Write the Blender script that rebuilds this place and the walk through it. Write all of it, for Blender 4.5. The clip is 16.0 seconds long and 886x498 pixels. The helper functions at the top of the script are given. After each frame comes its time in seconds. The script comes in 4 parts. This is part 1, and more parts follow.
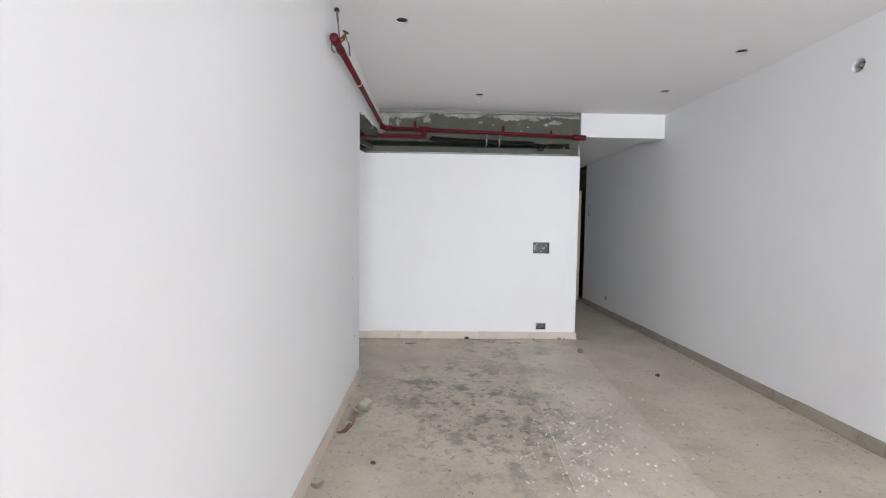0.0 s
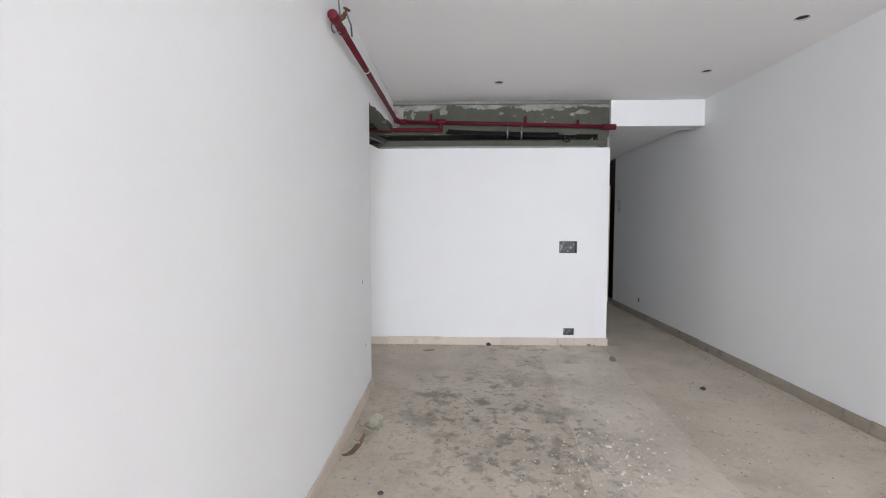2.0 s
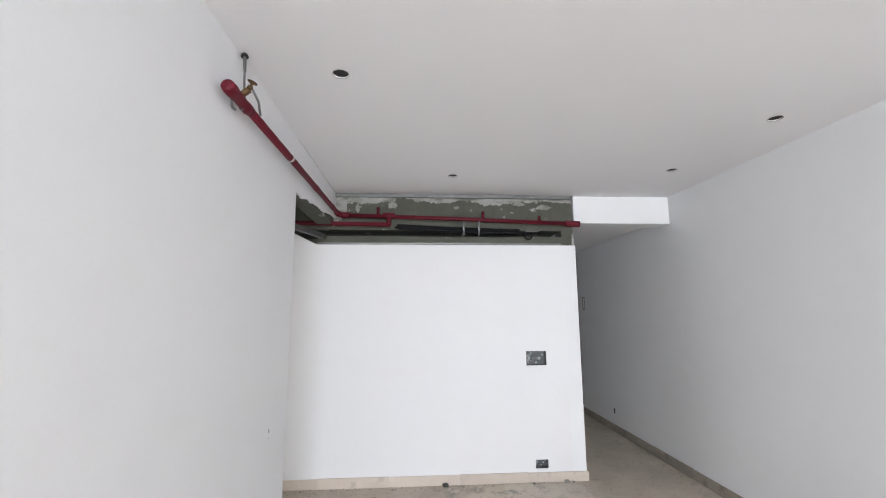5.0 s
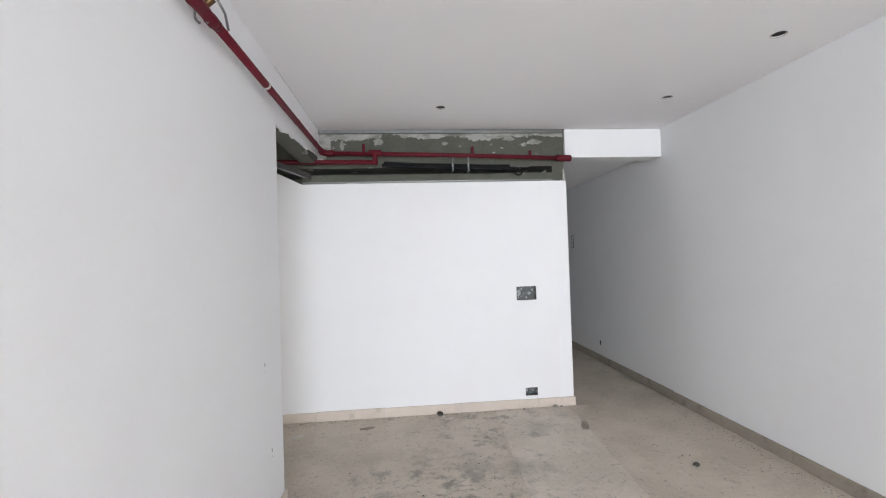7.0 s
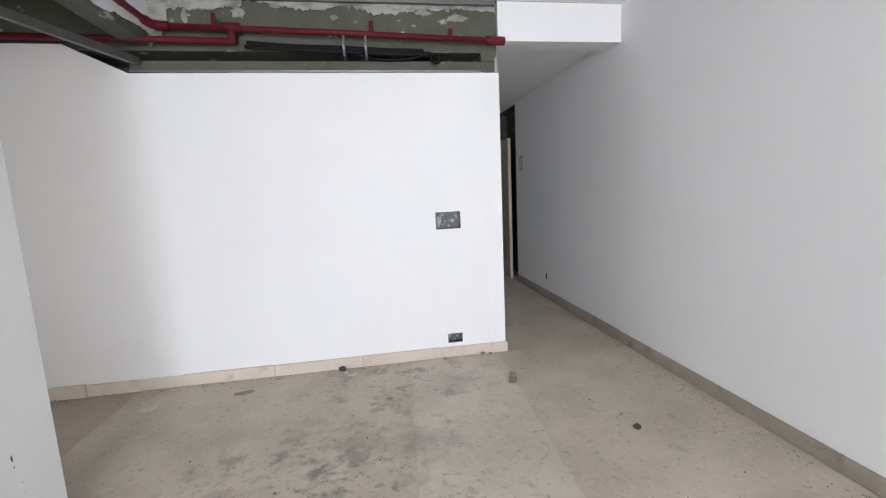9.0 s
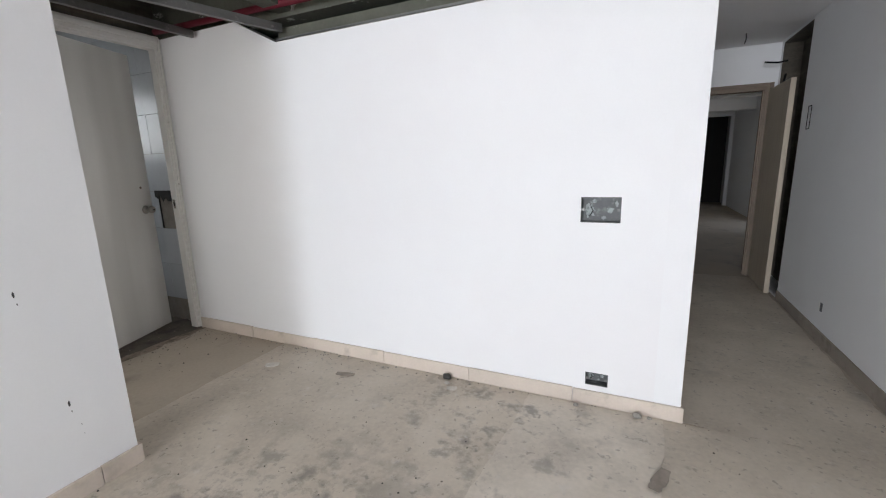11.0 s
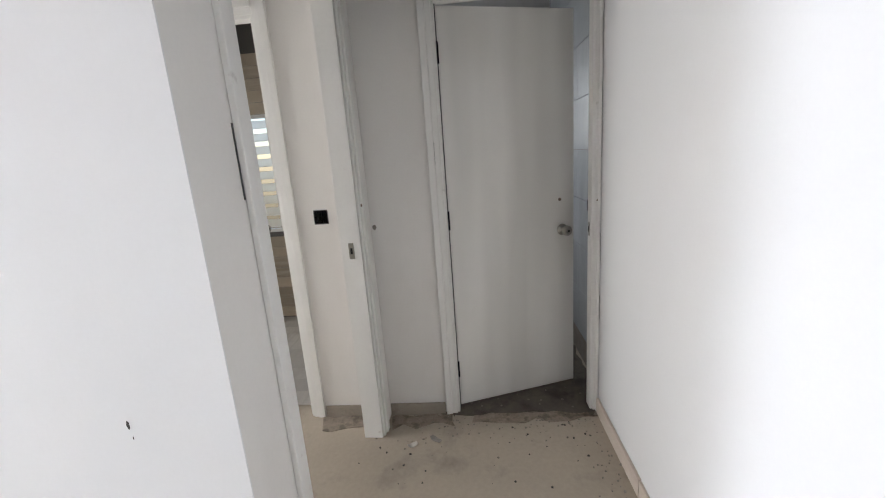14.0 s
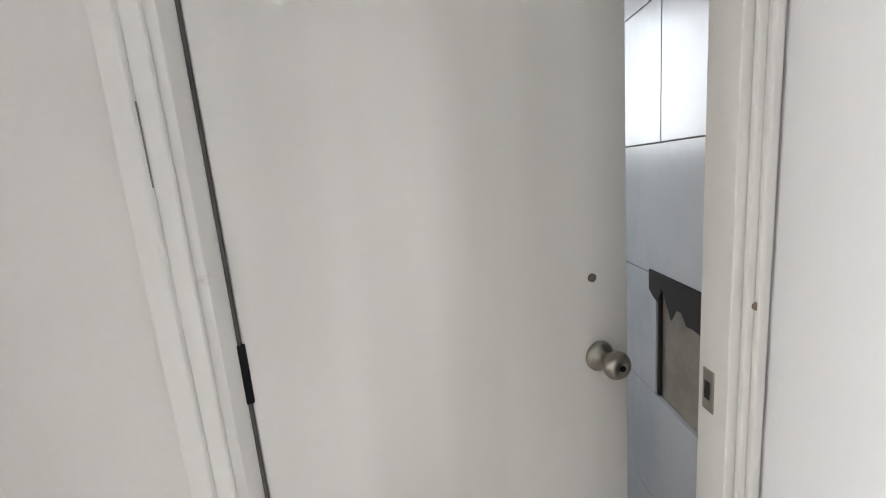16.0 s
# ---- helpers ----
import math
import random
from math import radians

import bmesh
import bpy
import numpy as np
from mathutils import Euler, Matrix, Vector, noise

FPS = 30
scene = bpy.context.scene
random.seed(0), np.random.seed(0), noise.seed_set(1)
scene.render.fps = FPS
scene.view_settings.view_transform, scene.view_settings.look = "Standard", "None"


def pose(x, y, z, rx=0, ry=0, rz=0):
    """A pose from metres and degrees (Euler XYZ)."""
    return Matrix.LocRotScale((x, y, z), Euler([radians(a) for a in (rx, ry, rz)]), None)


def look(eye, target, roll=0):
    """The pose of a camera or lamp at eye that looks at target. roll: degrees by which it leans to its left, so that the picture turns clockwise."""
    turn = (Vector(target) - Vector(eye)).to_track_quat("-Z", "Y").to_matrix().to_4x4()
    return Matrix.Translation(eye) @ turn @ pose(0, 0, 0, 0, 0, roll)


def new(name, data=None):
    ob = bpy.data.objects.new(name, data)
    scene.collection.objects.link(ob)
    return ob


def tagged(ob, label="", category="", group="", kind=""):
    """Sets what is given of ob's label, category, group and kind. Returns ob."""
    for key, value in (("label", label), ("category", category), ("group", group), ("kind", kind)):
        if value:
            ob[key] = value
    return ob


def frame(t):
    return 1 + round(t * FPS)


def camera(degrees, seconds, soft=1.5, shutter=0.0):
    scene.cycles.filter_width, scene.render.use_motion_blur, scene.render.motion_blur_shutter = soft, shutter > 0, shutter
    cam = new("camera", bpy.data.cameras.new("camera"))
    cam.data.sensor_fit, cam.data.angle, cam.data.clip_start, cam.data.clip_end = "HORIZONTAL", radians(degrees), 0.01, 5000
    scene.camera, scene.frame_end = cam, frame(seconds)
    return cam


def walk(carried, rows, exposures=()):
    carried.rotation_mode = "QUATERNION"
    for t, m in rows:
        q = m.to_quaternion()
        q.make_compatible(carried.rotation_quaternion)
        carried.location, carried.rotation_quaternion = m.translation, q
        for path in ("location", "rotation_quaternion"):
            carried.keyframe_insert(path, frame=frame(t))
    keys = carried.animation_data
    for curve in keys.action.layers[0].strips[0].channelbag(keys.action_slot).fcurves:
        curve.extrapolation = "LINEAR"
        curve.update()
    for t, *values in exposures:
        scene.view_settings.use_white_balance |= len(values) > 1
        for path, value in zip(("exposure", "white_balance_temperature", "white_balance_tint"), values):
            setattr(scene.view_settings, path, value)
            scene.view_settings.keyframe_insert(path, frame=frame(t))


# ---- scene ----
cam = camera(93.54, 16.0, soft=1.1)
PATH = [
    (0, (0.605, -4.662, 1.279), (0.653, -2.666, 1.167), 0.8),
    (0.5, (0.521, -4.713, 1.207), (0.428, -2.719, 1.084), 0.3),
    (1, (0.504, -4.697, 1.199), (0.364, -2.706, 1.069), -0.0),
    (1.5, (0.587, -4.598, 1.185), (0.459, -2.606, 1.061), -0.1),
    (2, (0.654, -4.384, 1.270), (0.591, -2.388, 1.157), 0.0),
    (2.5, (0.646, -4.181, 1.360), (0.676, -2.183, 1.277), 0.4),
    (3, (0.609, -3.921, 1.412), (0.733, -1.925, 1.456), -0.0),
    (3.5, (0.680, -3.828, 1.509), (0.834, -1.851, 1.771), -0.5),
    (5.8, (0.745, -3.784, 1.450), (0.855, -1.808, 1.740), -0.5),
    (6, (0.746, -3.787, 1.440), (0.857, -1.803, 1.662), -0.7),
    (6.5, (0.760, -3.769, 1.396), (0.879, -1.776, 1.507), -1.2),
    (7, (0.736, -3.731, 1.402), (0.915, -1.739, 1.438), -1.8),
    (7.5, (0.813, -3.672, 1.386), (1.058, -1.687, 1.331), -1.5),
    (8, (0.872, -3.410, 1.353), (1.240, -1.451, 1.187), -1.5),
    (8.2, (0.915, -3.330, 1.336), (1.309, -1.380, 1.131), -1.4),
    (10.3, (1.916, -2.471, 1.184), (1.663, -0.521, 0.818), -2.7),
    (10.5, (1.930, -2.408, 1.239), (1.524, -0.493, 0.832), -1.5),
    (11, (1.979, -2.150, 1.287), (1.149, -0.375, 0.885), -1.7),
    (11.5, (2.119, -1.790, 1.307), (0.809, -0.323, 0.940), -2.3),
    (12, (2.008, -1.456, 1.323), (0.374, -0.356, 0.978), -2.5),
    (12.5, (1.766, -1.150, 1.346), (-0.076, -0.455, 0.994), -1.9),
    (13, (1.519, -0.938, 1.358), (-0.417, -0.610, 0.977), -1.6),
    (13.5, (1.207, -0.688, 1.413), (-0.757, -0.690, 1.032), -3.1),
    (14, (0.846, -0.640, 1.471), (-1.098, -0.795, 1.024), -4.1),
    (14.5, (0.425, -0.704, 1.458), (-1.525, -0.783, 1.020), -4.0),
    (15, (0.007, -0.515, 1.422), (-1.951, -0.638, 1.032), -4.8),
    (15.5, (-0.385, -0.496, 1.399), (-2.350, -0.509, 1.028), -4.4),
    (16, (-0.728, -0.433, 1.406), (-2.696, -0.469, 1.052), -4.9),
]
walk(cam, [(t, look(eye, target, roll)) for t, eye, target, roll in PATH],
     [(0, -0.08), (2, -0.08), (3.5, 0.05), (8.2, 0.12), (10.3, 0.2), (11, 0.18), (11.5, 0.08), (12, 0.04), (12.5, 0.16), (13.5, 0.34), (14, 0.6), (14.5, 0.96), (15.5, 1.3), (16, 1.36)])

# ---- world and light ----
W, X2, Y1, ZC, ZT, ZB, XT = 3.18, 2.235, -1.23, 2.55, 2.07, 2.285, -1.295
YB = -9.8                      # back wall of the living room, behind the walk
YE = 3.2                       # entrance wall
HEAD = 2.25                    # outer height of the door frames

world = bpy.data.worlds.new("sky_world")
scene.world = world
world.use_nodes = True
wn = world.node_tree.nodes
sky = wn.new("ShaderNodeTexSky")
sky.sky_type, sky.sun_disc = 'NISHITA', False
sky.sun_elevation, sky.sun_rotation = radians(48), radians(200)
wn["Background"].inputs[1].default_value = 0.12
world.node_tree.links.new(sky.outputs[0], wn["Background"].inputs[0])

sun = new("sun", bpy.data.lights.new("sun", 'SUN'))
sun.data.energy, sun.data.angle, sun.data.color = 0.8, radians(12), (1.0, 0.96, 0.9)
sun.matrix_world = look((2, -20, 20), (1, 10, -14))


def window_light(name, eye, target, wide, high, watts, color=(1, 1, 1)):
    lamp = new(name, bpy.data.lights.new(name, 'AREA'))
    lamp.data.shape, lamp.data.size, lamp.data.size_y = 'RECTANGLE', wide, high
    lamp.data.energy, lamp.data.color = watts, color
    lamp.matrix_world = look(eye, target)
    return lamp


window_light("daylight_balcony", (1.15, YB + 0.1, 1.32), (1.75, 0, 1.1), 2.1, 2.3, 405, (0.865, 0.915, 1.0))
window_light("daylight_bedroom", (-0.7, -4.85, 1.5), (-0.7, 0, 1.2), 1.0, 1.3, 46, (0.97, 0.97, 0.985))
window_light("daylight_toilet", (-2.83, -0.62, 1.75), (0, -0.4, 1.2), 0.5, 0.6, 3.6, (0.94, 0.965, 1.0))
window_light("daylight_bath", (-2.83, -2.66, 1.4), (0, -2.3, 1.2), 0.45, 1.0, 6, (0.98, 0.98, 0.97))
window_light("daylight_common", (4.16, 7.05, 1.2), (3.0, 7.3, 1.0), 1.2, 1.8, 3, (1.0, 0.95, 0.88))

# ---- materials ----


def material(name, base, rough=0.7, metal=0.0, var=0.06, scale=3.0, fine=60.0, bump=0.15, depth=0.004, rand=0.0, spec=0.5):
    """A plain surface with broad and fine variation, and fine relief."""
    m = bpy.data.materials.new(name)
    m.use_nodes = True
    nt = m.node_tree
    n, ln = nt.nodes, nt.links
    b = n["Principled BSDF"]
    b.inputs["Roughness"].default_value, b.inputs["Metallic"].default_value = rough, metal
    b.inputs["Specular IOR Level"].default_value = spec
    co = n.new("ShaderNodeTexCoord")
    big, small = n.new("ShaderNodeTexNoise"), n.new("ShaderNodeTexNoise")
    big.inputs["Scale"].default_value, small.inputs["Scale"].default_value = scale, fine
    big.inputs["Detail"].default_value = small.inputs["Detail"].default_value = 5
    for tex in (big, small):
        ln.new(co.outputs["Object"], tex.inputs["Vector"])
    mix = n.new("ShaderNodeMix")
    mix.data_type = 'FLOAT'
    mix.inputs[0].default_value = 0.35
    ln.new(big.outputs["Fac"], mix.inputs[2])
    ln.new(small.outputs["Fac"], mix.inputs[3])
    rng = n.new("ShaderNodeMapRange")
    rng.inputs["From Min"].default_value, rng.inputs["From Max"].default_value = 0.3, 0.7
    rng.inputs["To Min"].default_value, rng.inputs["To Max"].default_value = 1 - var, 1 + var
    ln.new(mix.outputs[0], rng.inputs["Value"])
    hsv = n.new("ShaderNodeHueSaturation")
    hsv.inputs["Color"].default_value = (*base, 1)
    value = rng.outputs[0]
    if rand:
        info = n.new("ShaderNodeObjectInfo")
        r2 = n.new("ShaderNodeMapRange")
        r2.inputs["To Min"].default_value, r2.inputs["To Max"].default_value = 1 - rand, 1 + rand
        ln.new(info.outputs["Random"], r2.inputs["Value"])
        mul = n.new("ShaderNodeMath")
        mul.operation = 'MULTIPLY'
        ln.new(value, mul.inputs[0])
        ln.new(r2.outputs[0], mul.inputs[1])
        value = mul.outputs[0]
    ln.new(value, hsv.inputs["Value"])
    ln.new(hsv.outputs[0], b.inputs["Base Color"])
    bm_ = n.new("ShaderNodeBump")
    bm_.inputs["Strength"].default_value, bm_.inputs["Distance"].default_value = bump, depth
    ln.new(mix.outputs[0], bm_.inputs["Height"])
    ln.new(bm_.outputs[0], b.inputs["Normal"])
    return m


def stains(m, color, scale, low, high, amount=1.0, detail=6.0, stretch=(1, 1, 1), spot=None, shift=0.0):
    """Lays patches of another colour, with ragged outlines of their own, over a material."""
    n, ln = m.node_tree.nodes, m.node_tree.links
    b = n["Principled BSDF"]
    was = b.inputs["Base Color"].links[0].from_socket
    co, mp, tex = n.new("ShaderNodeTexCoord"), n.new("ShaderNodeMapping"), n.new("ShaderNodeTexNoise")
    mp.inputs["Scale"].default_value, mp.inputs["Location"].default_value = stretch, (shift, shift * 0.7, shift * 0.3)
    tex.inputs["Scale"].default_value, tex.inputs["Detail"].default_value = scale, detail
    tex.inputs["Roughness"].default_value = 0.62
    ln.new(co.outputs["Object"], mp.inputs["Vector"])
    ln.new(mp.outputs[0], tex.inputs["Vector"])
    rng = n.new("ShaderNodeMapRange")
    rng.inputs["From Min"].default_value, rng.inputs["From Max"].default_value = low, high
    rng.inputs["To Max"].default_value = amount
    ln.new(tex.outputs["Fac"], rng.inputs["Value"])
    factor = rng.outputs[0]
    if spot:
        far = n.new("ShaderNodeVectorMath")
        far.operation = 'DISTANCE'
        far.inputs[1].default_value = (spot[0], spot[1], 0)
        ln.new(co.outputs["Object"], far.inputs[0])
        near = n.new("ShaderNodeMapRange")
        near.inputs["From Min"].default_value, near.inputs["From Max"].default_value = spot[2], spot[2] * 0.35
        ln.new(far.outputs["Value"], near.inputs["Value"])
        both = n.new("ShaderNodeMath")
        both.operation = 'MULTIPLY'
        ln.new(factor, both.inputs[0])
        ln.new(near.outputs[0], both.inputs[1])
        factor = both.outputs[0]
    mix = n.new("ShaderNodeMix")
    mix.data_type = 'RGBA'
    ln.new(factor, mix.inputs["Factor"])
    ln.new(was, mix.inputs["A"])
    mix.inputs["B"].default_value = (*color, 1)
    ln.new(mix.outputs["Result"], b.inputs["Base Color"])
    return m


PLASTER = stains(material("white_plaster", (0.80, 0.80, 0.80), 0.75, var=0.02, scale=1.5, fine=90, bump=0.12, depth=0.002), (0.74, 0.70, 0.70), 0.7, 0.46, 0.8, 0.5)
# warmer off-white than the other plaster, for the passage walls
WARM_PLASTER = stains(material("warm_tone_plaster", (0.79, 0.765, 0.73), 0.75, var=0.03, scale=1.5, fine=90, bump=0.15, depth=0.002), (0.68, 0.64, 0.60), 2.0, 0.5, 0.8, 0.5, stretch=(1, 1, 0.4))
CEILING = material("ceiling_paint", (0.825, 0.805, 0.805), 0.8, var=0.015, scale=1.2, fine=70, bump=0.08, depth=0.002)
def screed(name, base, pale):
    m = stains(stains(stains(material(name, base, 0.62, var=0.18, scale=2.2, fine=45, bump=0.35, depth=0.004, rand=0.06),
                              pale, 2.2, 0.48, 0.72, 0.75), (0.19, 0.175, 0.15), 2.4, 0.57, 0.74, 0.5, detail=10, shift=3.0), (0.62, 0.58, 0.53), 15, 0.60, 0.72, 0.5, shift=7.0)
    m = stains(m, (0.13, 0.12, 0.102), 5.0, 0.49, 0.60, 0.74, detail=12, spot=(0.78, -1.42, 0.85), shift=9.0)
    m = stains(m, (0.12, 0.11, 0.095), 17.0, 0.54, 0.62, 0.65, detail=8, spot=(1.0, -1.8, 1.1), shift=21.0)
    m = stains(m, (0.17, 0.155, 0.135), 8.0, 0.53, 0.64, 0.65, detail=10, spot=(1.35, -0.35, 0.75), shift=31.0)
    m = stains(m, (0.16, 0.15, 0.125), 7.0, 0.51, 0.62, 0.62, detail=11, spot=(1.08, -2.2, 0.8), shift=1.0)
    m = stains(m, (0.17, 0.16, 0.145), 11, 0.61, 0.72, 0.4, detail=8, shift=5.0)
    return stains(m, (0.20, 0.185, 0.16), 28, 0.60, 0.68, 0.6, detail=6, shift=15.0)


SCREED = screed("cement_screed", (0.50, 0.44, 0.36), (0.585, 0.525, 0.445))
PALE_SCREED = screed("pale_screed", (0.57, 0.51, 0.43), (0.65, 0.59, 0.51))


PASSAGE_SCREED = stains(material("passage_screed", (0.43, 0.37, 0.295), 0.85, var=0.12, scale=2, fine=45, bump=0.3, depth=0.004), (0.14, 0.125, 0.105), 3.0, 0.56, 0.75, 0.6)
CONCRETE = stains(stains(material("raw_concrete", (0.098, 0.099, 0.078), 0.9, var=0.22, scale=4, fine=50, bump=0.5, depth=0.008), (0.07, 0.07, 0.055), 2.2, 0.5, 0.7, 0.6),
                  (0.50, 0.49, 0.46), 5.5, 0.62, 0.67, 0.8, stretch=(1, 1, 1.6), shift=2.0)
# brown raw concrete; the same dark colour stands for shade in the door recess
SLAB_AND_SHADE = stains(material("slab_and_shade", (0.085, 0.073, 0.058), 0.92, var=0.25, scale=5, fine=40, bump=0.6, depth=0.01), (0.2, 0.17, 0.13), 3, 0.5, 0.7, 0.5, stretch=(1, 1, 5))
RAGGED = stains(material("broken_plaster", (0.36, 0.35, 0.32), 0.9, var=0.2, scale=9, fine=80, bump=0.5, depth=0.006), (0.13, 0.13, 0.105), 9, 0.46, 0.60, 0.85, detail=9, stretch=(0.5, 1, 1.6))
DIRTY_SKIRT = stains(material("dirty_skirting", (0.33, 0.285, 0.235), 0.7, var=0.12, scale=6, fine=70, bump=0.2, rand=0.06), (0.15, 0.13, 0.11), 8, 0.55, 0.72, 0.6)
SKIRT = stains(material("skirting_stone", (0.60, 0.52, 0.445), 0.55, var=0.08, scale=6, fine=70, bump=0.1, rand=0.05), (0.30, 0.26, 0.21), 7, 0.58, 0.75, 0.5)
DOOR = stains(material("door_primer", (0.81, 0.79, 0.75), 0.6, var=0.02, scale=2, fine=60, bump=0.06), (0.60, 0.58, 0.54), 1.3, 0.42, 0.66, 0.6, detail=1.5, stretch=(3.2, 3.2, 0.35))
FRAME = stains(material("frame_paint", (0.80, 0.785, 0.75), 0.6, var=0.03, scale=5, fine=60, bump=0.12), (0.50, 0.47, 0.43), 11, 0.66, 0.74, 0.6)
RED = stains(material("red_pipe_paint", (0.10, 0.006, 0.014), 0.6, var=0.2, scale=9, fine=60, bump=0.2, spec=0.25), (0.6, 0.55, 0.52), 26, 0.70, 0.76, 0.6)
ZINC = stains(material("galvanised_steel", (0.19, 0.19, 0.185), 0.45, 0.8, var=0.12, scale=12, fine=90, bump=0.1), (0.5, 0.48, 0.45), 20, 0.62, 0.72, 0.5)
STEEL = material("brushed_steel", (0.36, 0.34, 0.30), 0.28, 1.0, var=0.05, scale=20, fine=120, bump=0.05)
BRASS = material("old_brass", (0.16, 0.095, 0.05), 0.55, 1.0, var=0.1, scale=20, fine=90)
CABLE = material("black_cable", (0.008, 0.008, 0.009), 0.75, var=0.1, spec=0.2)
BOXMETAL = stains(material("box_metal", (0.11, 0.115, 0.115), 0.6, 0.3, var=0.2, scale=25, fine=90, bump=0.3), (0.36, 0.38, 0.37), 22, 0.56, 0.70, 0.7)
SMEAR = material("plaster_smear", (0.27, 0.265, 0.235), 0.9, var=0.3, scale=14, fine=60, bump=0.4)
SKIM = stains(material("dried_skim", (0.34, 0.37, 0.37), 0.8, var=0.2, scale=40, fine=120, bump=0.4), (0.12, 0.125, 0.125), 60, 0.5, 0.6, 0.8)
# dark colour for the shade in narrow gaps
GAP_SHADE = material("gap_shade", (0.10, 0.095, 0.09), 0.8, var=0.2, scale=20)
# near-black colour standing in for shade inside holes and voids
HOLE_SHADE = material("hole_shade", (0.03, 0.028, 0.026), 0.9, var=0.1)
TILE = stains(material("grey_wall_tile", (0.52, 0.54, 0.56), 0.26, var=0.05, scale=3, fine=30, bump=0.02, rand=0.05), (0.36, 0.38, 0.40), 3.0, 0.5, 0.75, 0.6, stretch=(1, 1, 0.5))
GROUT = material("grout", (0.16, 0.15, 0.14), 0.9)
DIRT = stains(material("loose_dirt", (0.30, 0.25, 0.20), 0.95, var=0.3, scale=18, fine=90, bump=0.8, depth=0.01), (0.14, 0.115, 0.09), 14, 0.5, 0.62, 0.8)
MORTAR = material("mortar", (0.26, 0.235, 0.20), 0.9, var=0.2, scale=14, fine=60, bump=0.6, depth=0.008)
TOILET_FLOOR = stains(material("toilet_floor", (0.13, 0.11, 0.09), 0.8, var=0.25, scale=8, fine=50, bump=0.5, depth=0.006), (0.05, 0.042, 0.036), 6, 0.5, 0.66, 0.8)
PLANK = stains(material("plank_tile", (0.50, 0.47, 0.43), 0.45, var=0.1, scale=5, fine=50, rand=0.12), (0.36, 0.33, 0.29), 4, 0.5, 0.7, 0.6, stretch=(0.5, 7, 1))
STRIPE = stains(material("stripe_tile", (0.50, 0.42, 0.32), 0.35, var=0.1, scale=5, fine=50, rand=0.22), (0.66, 0.60, 0.50), 3, 0.5, 0.7, 0.6, stretch=(1, 0.6, 8))
STONE = material("stone_grey", (0.30, 0.28, 0.25), 0.9, var=0.2, scale=30, fine=120, bump=0.5)
DARKSTONE = material("stone_dark", (0.06, 0.055, 0.05), 0.85, var=0.3, scale=30, fine=120, bump=0.5)
PALE = material("pale_chip", (0.56, 0.53, 0.48), 0.85, var=0.1, scale=30, bump=0.3)
DRYLEAF = stains(material("dry_leaf", (0.34, 0.33, 0.26), 0.8, var=0.2, scale=20), (0.16, 0.11, 0.07), 15, 0.5, 0.65, 0.8)
BARK = material("bark_strip", (0.17, 0.10, 0.065), 0.85, var=0.3, scale=30, bump=0.5)
CARD = material("flat_scrap", (0.27, 0.23, 0.19), 0.85, var=0.2, scale=25, bump=0.4)
WOOD = stains(material("entrance_door_wood", (0.46, 0.39, 0.30), 0.55, var=0.06, scale=3, fine=50), (0.36, 0.30, 0.22), 3, 0.45, 0.7, 0.6, stretch=(8, 8, 0.5))
BROWN = material("brown_frame", (0.20, 0.15, 0.11), 0.6, var=0.1)
LAMPWHITE = material("plastic_white", (0.8, 0.8, 0.78), 0.4, var=0.01)
GLASS = bpy.data.materials.new("frosted_glass")
GLASS.use_nodes = True
GLASS.node_tree.nodes["Principled BSDF"].inputs["Transmission Weight"].default_value = 1.0
GLASS.node_tree.nodes["Principled BSDF"].inputs["Roughness"].default_value = 0.35

# ---- mesh tools ----


def finish(name, bm, mat, parent=None, label="", m=None, smooth=False):
    me = bpy.data.meshes.new(name)
    bmesh.ops.recalc_face_normals(bm, faces=bm.faces)
    bm.to_mesh(me)
    bm.free()
    me.materials.append(mat)
    if smooth:
        for p in me.polygons:
            p.use_smooth = True
    ob = new(name, me)
    if m is not None:
        ob.matrix_world = m
    if parent is not None:
        ob.parent = parent
    if label:
        ob["label"] = label
    return ob


def part(name, bm, mat, parent, label="", smooth=False, m=None):
    return finish(name, bm, mat, parent, label, m, smooth)


def thing(name, m, label, category, group="", kind=""):
    ob = new(name)
    ob.matrix_world = m
    return tagged(ob, label, category, group, kind)


def add_box(bm, lo, hi, bevel=0.0):
    vs = [bm.verts.new((x, y, z)) for z in (lo[2], hi[2]) for y in (lo[1], hi[1]) for x in (lo[0], hi[0])]
    fs = [bm.faces.new([vs[i] for i in q]) for q in ((0, 2, 3, 1), (4, 5, 7, 6), (0, 1, 5, 4), (2, 6, 7, 3), (0, 4, 6, 2), (1, 3, 7, 5))]
    if bevel:
        bmesh.ops.bevel(bm, geom=list({e for f in fs for e in f.edges}), offset=bevel, segments=2, affect='EDGES', profile=0.6)
    return bm


def box(lo, hi, bevel=0.0):
    return add_box(bmesh.new(), lo, hi, bevel)


def add_lathe(bm, profile, m=Matrix(), seg=20):
    """Turns (radius, height) pairs about z."""
    rings = []
    for r, h in profile:
        rings.append([bm.verts.new(m @ Vector((r * math.cos(2 * math.pi * k / seg), r * math.sin(2 * math.pi * k / seg), h))) for k in range(seg)])
    for a, b in zip(rings, rings[1:]):
        for k in range(seg):
            bm.faces.new((a[k], a[(k + 1) % seg], b[(k + 1) % seg], b[k]))
    bm.faces.new(rings[0][::-1])
    bm.faces.new(rings[-1])
    return bm


